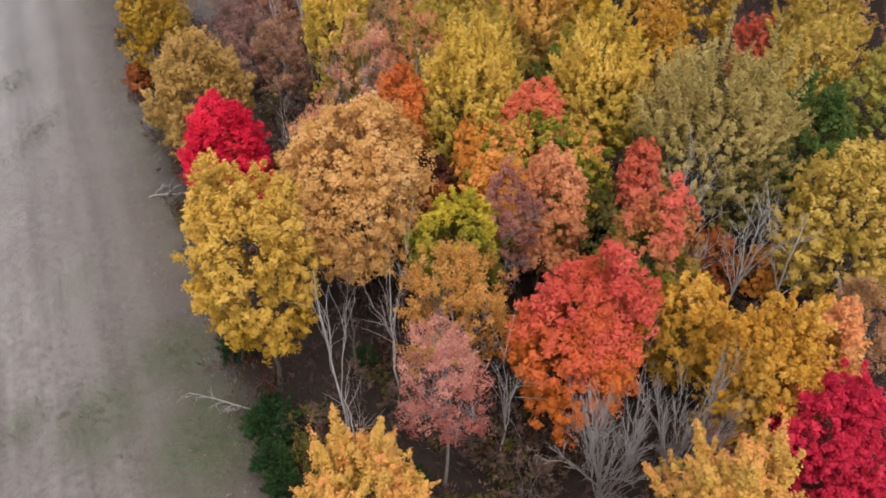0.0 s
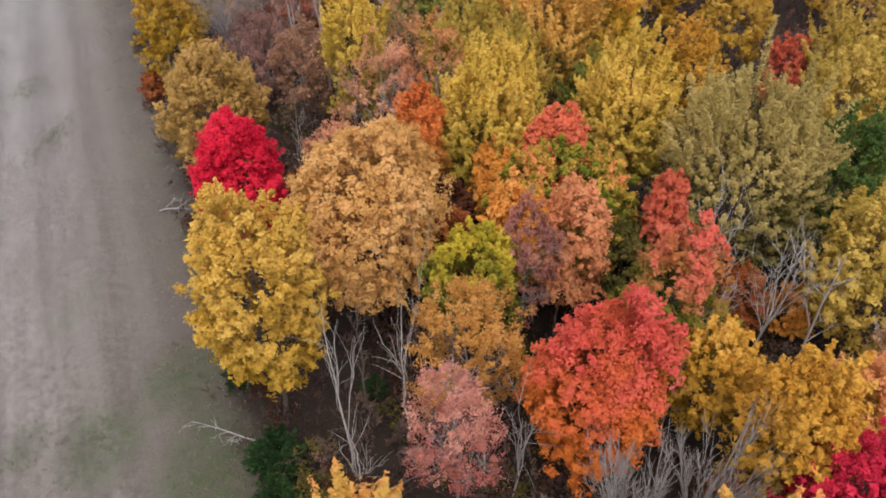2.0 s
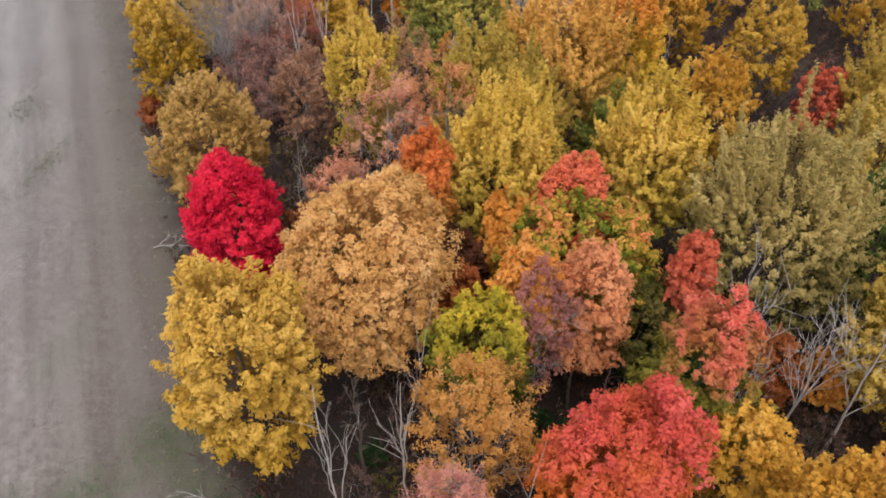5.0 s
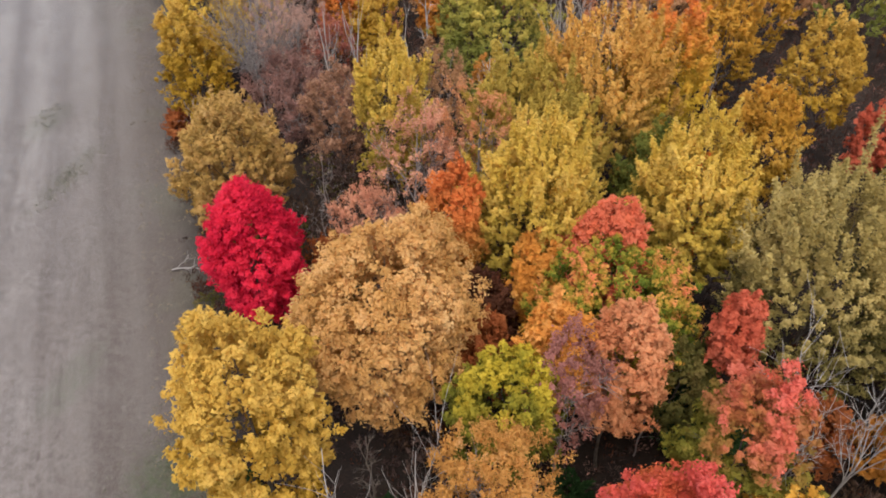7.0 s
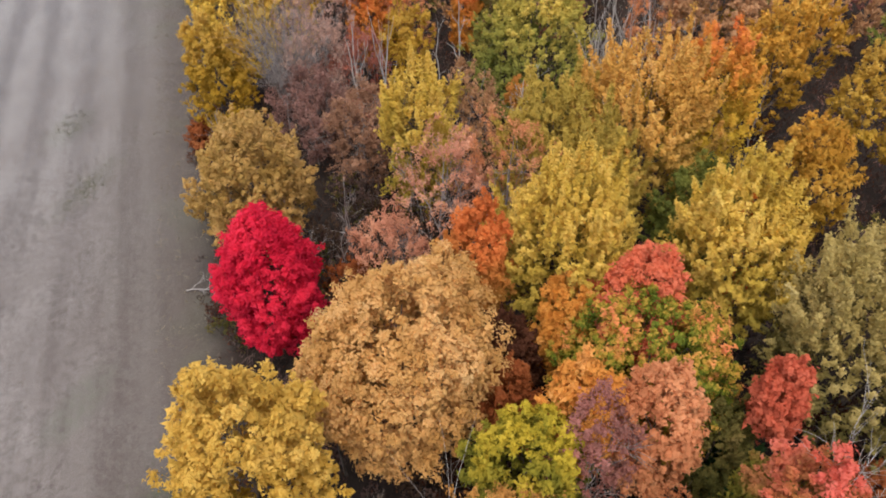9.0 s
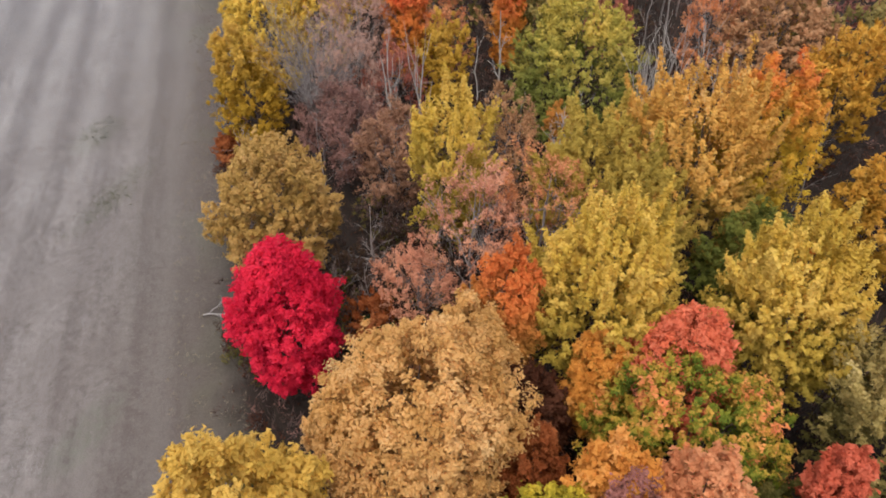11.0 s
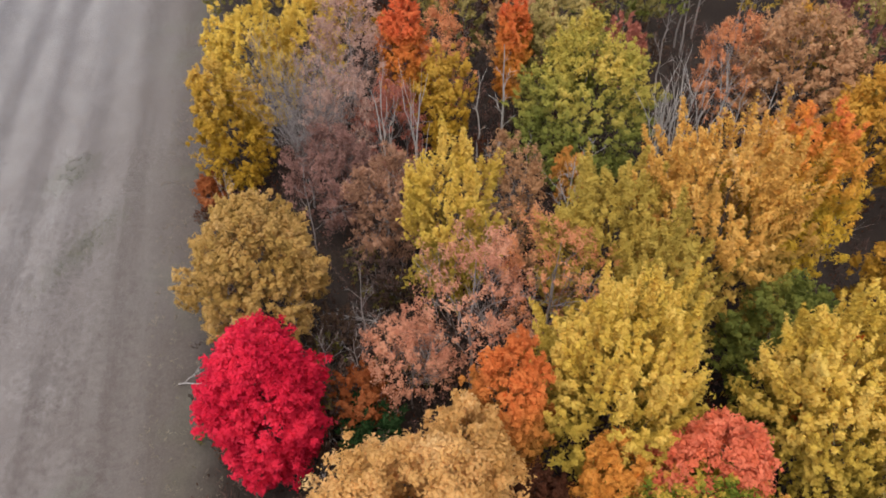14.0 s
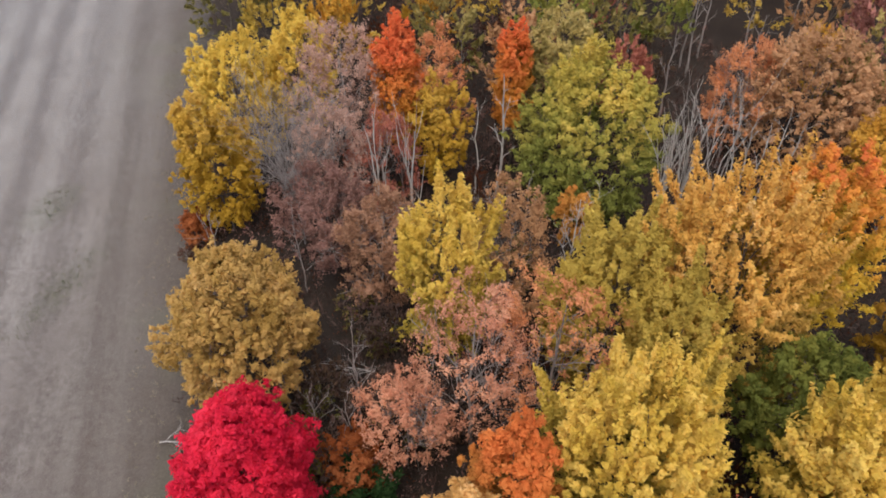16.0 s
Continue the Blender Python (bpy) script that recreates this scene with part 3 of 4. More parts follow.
def bare_tree(name, label, x, y, top, foot, r, bark, seed=0, limbs=8, fine=2, girth=0.16, lean=(0, 0), trunk_top=0.8, group="", sharp=0.55, steep=False, thin=0.015, dense=0):
    """A leafless tree: a trunk and limbs that fork into branches and twigs."""
    rng = np.random.default_rng(seed * 104729 + 7)
    base = tagged(new(name), label, "tree", group)
    base.location = (x, y, swell(x, y) - 0.05)
    tk = Tubes()
    steps = 10
    line = bent(rng, (0, 0, -0.3), (lean[0], lean[1], foot + (top - foot) * trunk_top), steps, 0.09)
    tk.add(line, girth * np.linspace(1.2, 0.22, steps), 7)
    part("trunk", tk.mesh("trunk", bark), base)
    for k in range(limbs):
        lt = Tubes()
        f = (foot / top + (1 - foot / top) * (k + 0.3) / limbs * 0.95) * (steps - 1) * 0.98
        i = min(int(f), steps - 2)
        s0 = line[i] + (line[i + 1] - line[i]) * (f - i)
        ang = k * 2.4 + rng.uniform(-0.4, 0.4)
        reach = r * rng.uniform(0.6, 1.05) * (1.0 - 0.35 * k / limbs)
        tip = np.array([s0[0] + np.cos(ang) * reach, s0[1] + np.sin(ang) * reach, min(top, s0[2] + reach * rng.uniform(0.7, 1.5) / sharp * 0.6)])
        g = girth * (0.50 - 0.25 * k / limbs)
        if steep:
            i = int(np.interp(foot + 0.30 * (top - foot) * k / limbs, line[:, 2], np.arange(steps)))
            s0, reach = line[i], r * rng.uniform(0.35, 1.05)
            tip = np.array([s0[0] + np.cos(ang) * reach, s0[1] + np.sin(ang) * reach, foot + (top - foot) * rng.uniform(0.45, 1.0)])
            g = girth * rng.uniform(0.35, 0.6)

        twig = Tubes()

        def fork(a, b, g_, depth):
            tubes = lt if depth == fine else twig
            ln_ = bent(rng, a, b, 6, 0.13, 0.05)
            m_ = 6 if depth > 0 else 4
            tubes.add(ln_ if depth > 0 else ln_[[0, 2, 4, 5]], g_ * np.linspace(1, 0.25, m_), 5 if depth > 1 else 3)
            if depth <= 0:
                return
            for q in range(3 + depth + dense):
                t_ = rng.uniform(0.25, 0.98)
                p = a + (b - a) * t_
                i_ = min(int(t_ * 5), 4)
                p = ln_[i_] + (ln_[i_ + 1] - ln_[i_]) * (t_ * 5 - i_)
                dvec = unit(unit(b - a) + rng.normal(0, sharp, 3) + np.array([0, 0, 0.3]))
                fork(p, p + dvec * np.linalg.norm(b - a) * rng.uniform(0.35, 0.6), max(g_ * 0.48, thin), depth - 1)

        fork(s0, tip, g, fine)
        limb = part("limb", lt.mesh("limb", bark), base)
        part("twig", twig.mesh("twig", bark), limb)
    return base


# the wood's edge and the near trees
tree("ash_tree", "tall bright yellow tree at the edge of the field", -16.4, 35.0, 22.3, 5.5, 4.5, YELLOW, seed=1, sprays=680, upright=0.45, shell=0.45)
tree("hickory_tree", "broad golden tan tree with dense leaf clumps", -11.5, 45.0, 20.5, 5.0, 6.0, TAN, seed=2, sprays=900, upright=0.3, shell=0.45)
tree("hickory_tree", "smaller golden tan tree behind a broad one", -10.6, 50.6, 17.6, 6.0, 2.8, TAN, seed=65, sprays=260, upright=0.3)
tree("hickory_tree", "small golden tan tree beside a broad one", -15.6, 43.2, 17.6, 5.0, 2.2, TAN, seed=66, sprays=200, upright=0.3)
tree("maple_tree", "bright crimson maple at the edge of the field", -24.4, 52.5, 15.8, 2.0, 4.1, CRIMSON, seed=3, sprays=800, shell=0.5, upright=0.35)
tree("ash_tree", "rounded olive yellow tree at the edge of the field", -29.9, 61.6, 16.8, 2.5, 4.8, HONEY, "dome", seed=4, sprays=760, shell=0.6, upright=0.55)
tree("maple_tree", "tall golden yellow tree at the far field edge", -41.6, 77.6, 15.8, 1.0, 3.3, YELLOW, "column", seed=5, sprays=420)
tree("maple_tree", "tall bright yellow tree at the far field edge", -43.5, 85.0, 17.8, 3.0, 4.4, BRIGHT, "column", seed=6, sprays=420)
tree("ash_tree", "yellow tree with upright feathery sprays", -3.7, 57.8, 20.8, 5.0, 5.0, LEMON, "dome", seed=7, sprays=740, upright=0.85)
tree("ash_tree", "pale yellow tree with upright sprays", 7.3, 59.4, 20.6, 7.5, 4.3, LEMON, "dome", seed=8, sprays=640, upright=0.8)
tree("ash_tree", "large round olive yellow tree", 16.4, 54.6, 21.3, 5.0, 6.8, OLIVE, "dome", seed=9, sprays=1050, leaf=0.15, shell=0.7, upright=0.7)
tree("maple_tree", "turning maple in green, orange and coral red", 2.6, 49.6, 17.6, 6.0, 5.5, TURNING, "dome", seed=10, sprays=640, upright=0.45)
tree("maple_tree", "coral red maple behind a turning one", 1.6, 53.0, 18.2, 8.0, 3.2, CORALRED, seed=23, sprays=300, upright=0.4)
tree("maple_tree", "small amber orange maple in the wood", -2.2, 53.2, 15.0, 5.0, 3.0, AMBER, seed=24, sprays=260, upright=0.4)
tree("maple_tree", "small bright orange maple in the wood", -0.6, 43.6, 18.5, 8.0, 2.2, PEACH, seed=11, sprays=230, upright=0.4)
tree("maple_tree", "lime yellow maple with leafy tips", -3.0, 40.8, 16.9, 5.0, 3.6, LIME, seed=12, sprays=420, upright=0.45)
tree("cherry_tree", "thinning orange and brown tree", -3.0, 35.4, 16.4, 5.5, 3.7, AMBERBROWN, seed=13, sprays=330, twigs=True)
tree("maple_tree", "thinning pink tree on a slim grey trunk", -2.9, 27.4, 18.2, 7.5, 2.6, ROSE, seed=14, sprays=330, twigs=True, leaf=0.115, per=90)
tree("maple_tree", "thin mauve tree nearly bare of leaves", 0.3, 41.8, 18.0, 7.0, 2.2, MAUVE, seed=15, sprays=170, twigs=True)
tree("maple_tree", "slender salmon orange tree in the wood", 3.3, 44.4, 18.4, 6.0, 2.7, SALMON, "column", seed=16, sprays=360)
tree("maple_tree", "large scarlet and orange maple in the wood", 5.5, 33.2, 18.5, 3.5, 4.6, SCARLET, seed=17, sprays=660, shell=0.5, upright=0.35)
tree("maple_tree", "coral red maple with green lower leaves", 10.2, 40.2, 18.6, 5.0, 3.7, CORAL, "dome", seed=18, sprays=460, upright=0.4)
tree("maple_tree", "small red maple under a taller tree", 10.0, 47.6, 16.6, 10.0, 1.45, BRICK, seed=19, sprays=200)
tree("maple_tree", "small golden orange tree in the wood", 13.0, 36.4, 14.8, 3.5, 2.6, GOLD, seed=20, sprays=300)
tree("maple_tree", "golden yellow maple with orange tips", 17.0, 31.8, 17.4, 4.0, 3.1, GOLD, seed=21, sprays=480, upright=0.6)
tree("maple_tree", "yellow tree with pointed orange leafy tips", -6.1, 19.6, 17.0, 6.0, 3.5, GOLDTIP, "dome", seed=22, sprays=480, leaf=0.145, upright=0.75)
tree("maple_tree", "small orange pink tree in the wood", 20.3, 33.0, 16.5, 6.0, 2.3, SUNSET, seed=25, sprays=260)
tree("maple_tree", "deep crimson maple in the wood", 20.3, 28.6, 14.4, 3.0, 3.7, WINE, seed=26, sprays=480)
tree("maple_tree", "golden tree with dense leaf clumps", 13.2, 21.2, 16.4, 5.0, 3.9, GOLDTIP, seed=27, sprays=460, upright=0.65)
tree("maple_tree", "golden tan tree with dense leaf clumps", 9.3, 18.0, 15.8, 5.0, 2.6, TAN, seed=28, sprays=300)
tree("maple_tree", "dark green tree not yet turned", 24.8, 56.4, 18.4, 3.0, 4.2, GREEN, seed=29, sprays=420)
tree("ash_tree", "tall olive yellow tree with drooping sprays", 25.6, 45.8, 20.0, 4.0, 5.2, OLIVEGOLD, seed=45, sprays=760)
tree("maple_tree", "low tan tree nearly bare", 25.5, 39.0, 12.0, 3.0, 2.8, BROWN, seed=46, sprays=200, twigs=True)
# the deeper wood
tree("cherry_tree", "thinning pink tree with bare limbs showing", -14.0, 63.2, 17.6, 4.0, 4.4, PINK, seed=30, sprays=270, twigs=True, leaf=0.15, per=80)
tree("cherry_tree", "thinning pink and brown tree with bare limbs", -9.0, 64.4, 19.0, 5.0, 3.6, SALMON, seed=31, sprays=210, twigs=True, leaf=0.14, per=70)
tree("cherry_tree", "low pink tree with few leaves", -17.6, 60.0, 10.0, 3.0, 2.8, PINK, seed=47, sprays=170, twigs=True)
tree("ash_tree", "upright bright yellow tree in the wood", -17.6, 68.4, 18.8, 5.0, 3.6, LEMON, "vase", seed=32, sprays=380, upright=0.85)
tree("ash_tree", "olive gold tree beside a larger one", -6.8, 69.6, 19.4, 4.0, 4.2, KHAKI, "dome", seed=33, sprays=430, upright=0.7)
tree("ash_tree", "olive tree in front of a golden one", -2.4, 66.2, 18.0, 4.0, 3.6, KHAKI, "dome", seed=48, sprays=340, upright=0.7)
tree("ash_tree", "wide golden tree with upright sprays", 0.2, 72.6, 22.0, 5.0, 6.2, AMBERGOLD, "dome", seed=34, sprays=760, upright=0.8)
tree("maple_tree", "orange topped golden maple in the wood", 5.0, 78.6, 21.3, 5.0, 5.0, FLAMETOP, seed=35, sprays=500, upright=0.55)
tree("maple_tree", "green and gold tree in the wood", 5.6, 67.0, 15.4, 3.0, 4.0, OLIVEGREEN, seed=36, sprays=400)
tree("maple_tree", "small coral tree between yellow ones", 8.6, 63.0, 15.0, 5.0, 1.8, FLAME, seed=49, sprays=160)
tree("maple_tree", "narrow golden tree in the wood", 15.0, 77.0, 14.8, 1.0, 3.6, GOLD, "column", seed=37, sprays=420)
tree("maple_tree", "small rusty orange tree in the wood", -9.4, 54.4, 18.0, 6.0, 2.6, RUSTORANGE, seed=38, sprays=340)
tree("maple_tree", "low rust red tree under taller ones", -5.3, 46.4, 12.6, 4.0, 2.4, RUST, seed=50, sprays=220)
tree("maple_tree", "low rust brown tree under taller ones", -6.4, 51.0, 12.0, 4.0, 2.6, SHADERUST, seed=51, sprays=220)
tree("maple_tree", "low brown tree in a clearing", -14.8, 75.0, 15.6, 3.0, 3.3, BROWN, "dome", seed=39, sprays=300, twigs=True)
tree("maple_tree", "tan brown tree with fine twigs", -25.0, 73.8, 12.6, 2.5, 3.4, TAUPE, seed=52, sprays=360, twigs=True)
tree("maple_tree", "low rust mauve tree below bare ones", -31.0, 76.2, 12.0, 2.0, 4.2, HEATHER, seed=53, sprays=420, twigs=True)
# added tree: its small leaves stand for the bare grey tree's twig haze
tree("maple_tree", "thin mauve pink tree added as twig haze beside a bare grey one", -31.8, 80.4, 15.2, 4.0, 3.2, PINKGREY, seed=76, sprays=240, twigs=True, leaf=0.13)
tree("maple_tree", "thin pinkish grey tree at the wood's edge", -34.6, 88.4, 17.8, 3.0, 5.4, PINKGREY, seed=40, sprays=380, twigs=True)
tree("maple_tree", "rust pink tree beside bare ones", -28.6, 83.5, 13.0, 2.0, 3.6, RUSTPINK, seed=54, sprays=200, twigs=True)
tree("maple_tree", "yellow and tan tree at the far edge", -40.5, 91.5, 17.0, 3.0, 4.0, BRIGHT, seed=55, sprays=330)
tree("maple_tree", "narrow flame orange tree in the wood", -29.6, 89.6, 18.8, 4.0, 2.3, FLAMERED, "column", seed=41, sprays=420)
tree("maple_tree", "narrow coral tree among bare trunks", -20.2, 95.0, 17.0, 5.0, 1.9, FLAMERED, "column", seed=56, sprays=300)
tree("maple_tree", "thinning salmon tree among bare trunks", -26.8, 92.5, 16.6, 4.0, 3.0, SALMON, seed=57, sprays=240, twigs=True)
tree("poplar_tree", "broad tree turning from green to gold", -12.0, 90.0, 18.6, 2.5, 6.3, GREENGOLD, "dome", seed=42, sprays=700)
tree("maple_tree", "thinning yellow tree among bare trunks", -25.0, 88.4, 14.4, 3.0, 2.9, YELLOW, seed=43, sprays=230)
tree("maple_tree", "tall tan yellow tree far in the wood", -16.5, 97.5, 18.0, 4.0, 4.4, OLIVE, seed=58, sprays=360)
tree("oak_tree", "broad dull brown oak far in the wood", 6.4, 103.0, 17.0, 3.0, 6.6, BROWN, "dome", seed=44, sprays=560)
tree("maple_tree", "thinning orange brown tree in the wood", -0.3, 101.5, 15.5, 4.0, 3.2, SALMON, seed=59, sprays=220, twigs=True)
tree("maple_tree", "golden tree far in the wood", 12.0, 93.0, 17.0, 3.0, 4.2, GOLD, seed=60, sprays=330)
tree("ash_tree", "tall yellow tree with bare limbs below", 21.0, 87.0, 16.5, 5.0, 4.2, YELLOW, seed=61, sprays=330)
tree("maple_tree", "low dull red tree far in the wood", 26.0, 81.0, 11.5, 3.0, 2.5, BRICK, seed=62, sprays=200)
tree("ash_tree", "broad olive yellow tree far in the wood", 31.8, 79.5, 17.5, 3.0, 4.9, OLIVEGOLD, "dome", seed=75, sprays=420, upright=0.6)
tree("maple_tree", "olive yellow tree far in the wood", 29.0, 70.5, 16.5, 3.0, 4.6, OLIVEGOLD, seed=63, sprays=360)
tree("maple_tree", "green and gold maple far in the wood", 35.0, 66.0, 17.5, 3.0, 4.6, GREENGOLD, seed=64, sprays=360)
tree("maple_tree", "small rusty orange tree behind a dead one", -11.0, 79.0, 12.6, 7.0, 1.3, RUSTORANGE, seed=77, sprays=90)
tree("maple_tree", "low rust red tree behind a bare grey one", 14.8, 30.6, 7.0, 1.5, 1.8, RUST, seed=78, sprays=130)
# leafless and dead trees
bare_tree("dead_tree", "bleached dead tree with forked bare trunks", -6.9, 34.0, 17.2, 6.0, 1.7, DEADWOOD, seed=1, girth=0.085, limbs=5, fine=1, steep=True)
bare_tree("dead_tree", "bleached dead tree with a leaning bare trunk", -9.6, 30.2, 17.0, 6.0, 2.2, DEADWOOD, seed=2, girth=0.085, lean=(-2.0, 3.0), limbs=4, fine=1, steep=True)
bare_tree("bare_tree", "grey leafless tree with a broad twiggy crown", 7.6, 27.0, 10.0, 1.0, 3.3, GREYTWIG, seed=3, limbs=20, fine=2, thin=0.02, girth=0.13, sharp=0.28, dense=2, steep=True)
bare_tree("bare_tree", "grey leafless tree beside a twiggy one", 12.4, 29.0, 9.4, 1.0, 2.8, GREYTWIG, seed=6, limbs=17, fine=2, thin=0.02, girth=0.12, sharp=0.28, dense=2, steep=True)
bare_tree("bare_tree", "grey leafless tree with a wide fine crown", -34.6, 78.2, 13.4, 5.0, 3.4, TWIG, seed=4, limbs=26, fine=3, girth=0.10, sharp=0.45, thin=0.012, dense=0, steep=True)
bare_tree("bare_tree", "slim grey tree with bare branches", 0.9, 29.4, 12.5, 5.0, 1.5, GREYTWIG, seed=7, limbs=6, fine=1, girth=0.09, steep=True)
bare_tree("dead_tree", "bleached dead tree among yellow ones", 13.0, 42.0, 16.4, 6.0, 1.8, DEADWOOD, seed=8, limbs=7, fine=2, girth=0.09, steep=True)
bare_tree("dead_tree", "white dead tree with spreading branches", 17.8, 43.4, 13.6, 5.0, 2.2, DEADWOOD, seed=9, limbs=7, fine=2, girth=0.09, steep=True)
bare_tree("dead_tree", "bleached dead tree beside a yellow one", 21.0, 43.0, 16.0, 6.0, 1.8, DEADWOOD, seed=10, limbs=7, fine=1, girth=0.12)
bare_tree("dead_tree", "white forked dead tree in the wood", -27.2, 79.6, 15.4, 5.0, 1.5, DEADWOOD, seed=11, limbs=4, fine=1, girth=0.13, lean=(-1.4, 0.4), sharp=0.3, dense=-2, steep=True)
bare_tree("dead_tree", "white dead tree with upright branches", -23.8, 79.0, 16.6, 6.0, 1.1, DEADWOOD, seed=12, limbs=5, fine=1, girth=0.14, sharp=0.3, dense=-2, steep=True)
bare_tree("dead_tree", "tall slim dead tree in the wood", -19.6, 89.0, 16.5, 6.0, 1.2, DEADWOOD, seed=13, limbs=6, fine=1, girth=0.15)
bare_tree("dead_tree", "slim dead tree leaning in the wood", -21.6, 88.0, 13.5, 6.0, 1.0, DEADWOOD, seed=14, limbs=4, fine=1, girth=0.10)
bare_tree("dead_tree", "dead tree with a spray of bare branches", -10.4, 76.2, 15.4, 6.0, 2.0, DEADWOOD, seed=15, limbs=9, fine=2, girth=0.12)
for k in range(5):
    bare_tree("dead_tree", "bleached dead tree with forked limbs in a clump", -5.4 + 0.8 * k, 86.6 + 0.9 * (k % 3), 16.6 - 1.0 * (k % 3), 5.0 + 0.8 * (k % 2), 1.5, DEADWOOD, seed=16 + k, limbs=5, fine=1, girth=0.12, lean=((-1) ** k * (0.3 + 0.35 * k), 0.5 * (k % 3)), sharp=0.4, steep=True, group="clump of dead trees")
for k in range(5):
    bare_tree("dead_tree", "grey dead tree beside a brown oak", 0.5 + 1.0 * k, 95.0 + 1.1 * (k % 2), 13.0 - 0.7 * (k % 3), 5.0, 1.4, DEADWOOD, seed=26 + k, limbs=6, fine=1, girth=0.10, lean=(0.3 * k - 0.5, 0.2), group="dead trees by the oak")
bare_tree("dead_tree", "pale dead snag low in the undergrowth", -8.6, 28.6, 7.0, 1.5, 2.0, DEADWOOD, seed=40, limbs=6, fine=1, girth=0.10, lean=(-1.2, 1.4), steep=True)
bare_tree("bare_tree", "brown snag hung with dead twigs", -10.6, 36.6, 13.0, 4.0, 1.0, BARK, seed=41, limbs=12, fine=2, girth=0.12)
# low trees under the larger ones
tree("maple_tree", "low rust red tree behind a dead one", 16.8, 47.2, 9.5, 2.0, 2.2, RUST, seed=67, sprays=160)
tree("maple_tree", "low amber brown tree under a yellow one", 21.4, 47.0, 8.0, 2.0, 1.7, AMBER, seed=68, sprays=110)
tree("maple_tree", "low tan tree beside golden ones", 17.2, 36.0, 10.5, 3.0, 1.6, TAN, seed=69, sprays=110)
tree("maple_tree", "low dark green tree under a turning maple", 7.6, 47.6, 12.5, 3.0, 2.6, MOSS, seed=70, sprays=240)
tree("maple_tree", "low brown tree under yellow ones", 1.4, 56.4, 12.0, 3.0, 2.6, BROWN, seed=71, sprays=200, twigs=True)
tree("maple_tree", "low rust brown tree in a gap", -20.4, 57.6, 6.5, 1.0, 2.2, RUST, seed=72, sprays=110)
tree("maple_tree", "low olive tree by the wood's edge", -24.4, 57.0, 5.5, 0.8, 2.0, MOSS, seed=73, sprays=120)
tree("maple_tree", "low rust orange bush by the field", -43.8, 75.4, 4.0, 0.3, 1.4, RUST, seed=74, sprays=80)


# ---- undergrowth ----
def shrub(name, label, mat, tall, r, seed, sprays=40, per=14, leaf=0.26, stems=5):
    rng = np.random.default_rng(seed)
    base = tagged(new(name), label, "shrub", "undergrowth")
    st = Tubes()
    for k in range(stems):
        a = k * 2.4 + rng.uniform(-0.5, 0.5)
        tip = np.array([np.cos(a), np.sin(a), 0]) * r * rng.uniform(0.3, 0.9) + np.array([0, 0, tall * rng.uniform(0.7, 1.05)])
        ln = bent(rng, (0.1 * np.cos(a), 0.1 * np.sin(a), -0.1), tip, 5, 0.2)
        st.add(ln, 0.035 * np.linspace(1, 0.2, 5), 3)
        for _ in range(4):
            q = rng.integers(1, 4)
            st.add(bent(rng, ln[q], ln[q] + unit(rng.normal(0, 1, 3) + np.array([0, 0, 0.5])) * rng.uniform(0.5, 1.1), 3, 0.2), 0.016 * np.linspace(1, 0.3, 3), 3)
    part("stem", st.mesh("stem", TWIG if seed % 2 else BARK), base)
    d = unit(rng.normal(0, 1, (sprays, 3)) + np.array([0, 0, 0.4]))
    place = d * np.array([r, r, tall * 0.5]) * rng.uniform(0.4, 1.0, (sprays, 1)) + np.array([0, 0, tall * 0.5])
    part("foliage", leaf_mesh(rng, "foliage", place, unit(d + np.array([0, 0, 0.4])), mat, leaf, 0.22, 0.6, per), base)
    return base


KINDS = [
    shrub("shrub", "brown leaved shrub on the wood floor", SHADEBROWN, 3.6, 1.9, 101),
    shrub("shrub", "mauve twiggy shrub on the wood floor", SHADEMAUVE, 4.2, 2.0, 102),
    shrub("shrub", "rust leaved shrub on the wood floor", SHADERUST, 3.2, 1.8, 103),
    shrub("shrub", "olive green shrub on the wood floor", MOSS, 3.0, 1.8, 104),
    shrub("shrub", "thin mauve shrub with grey stems", SHADEMAUVE, 5.5, 1.8, 105),
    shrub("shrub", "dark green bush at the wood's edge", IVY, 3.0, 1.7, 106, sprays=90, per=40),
    shrub("shrub", "amber shrub in painted shade on the wood floor", SHADERUST, 4.6, 1.9, 107),
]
spots = random.Random(5)
for k in range(130):
    while True:
        x, y = spots.uniform(-46, 42), spots.uniform(12, 118)
        if 3.0 < across(x, y) < 60:
            break
    kind = spots.choice((0, 0, 1, 1, 1, 2, 3, 4, 4, 6))
    m = pose(x, y, swell(x, y) - 0.05, 0, 0, spots.uniform(0, 360)) @ Matrix.Scale(spots.uniform(0.65, 1.3), 4)
    ob = copy_thing(KINDS[kind], m)
    ob.scale = (m.to_scale())
for x, y, f in ((-14.6, 27.6, 0.8), (-15.2, 29.6, 0.75), (-13.6, 25.8, 0.7), (-19.2, 56.4, 1.2), (9.0, 48.4, 1.6), (10.6, 46.6, 1.5), (-20.4, 37.2, 0.7)):
    ob = copy_thing(KINDS[5], pose(x, y, swell(x, y) - 0.05, 0, 0, spots.uniform(0, 360)))
    ob.scale = (f, f, f)
# thick undergrowth in the opening behind the yellow tree
for k in range(52):
    x, y = spots.uniform(-13.5, 5), spots.uniform(20, 41)
    ob = copy_thing(KINDS[spots.choice((1, 1, 3, 3, 4, 2, 5))], pose(x, y, swell(x, y) - 0.05, 0, 0, spots.uniform(0, 360)))
    ob.scale = [spots.uniform(0.5, 0.95)] * 3
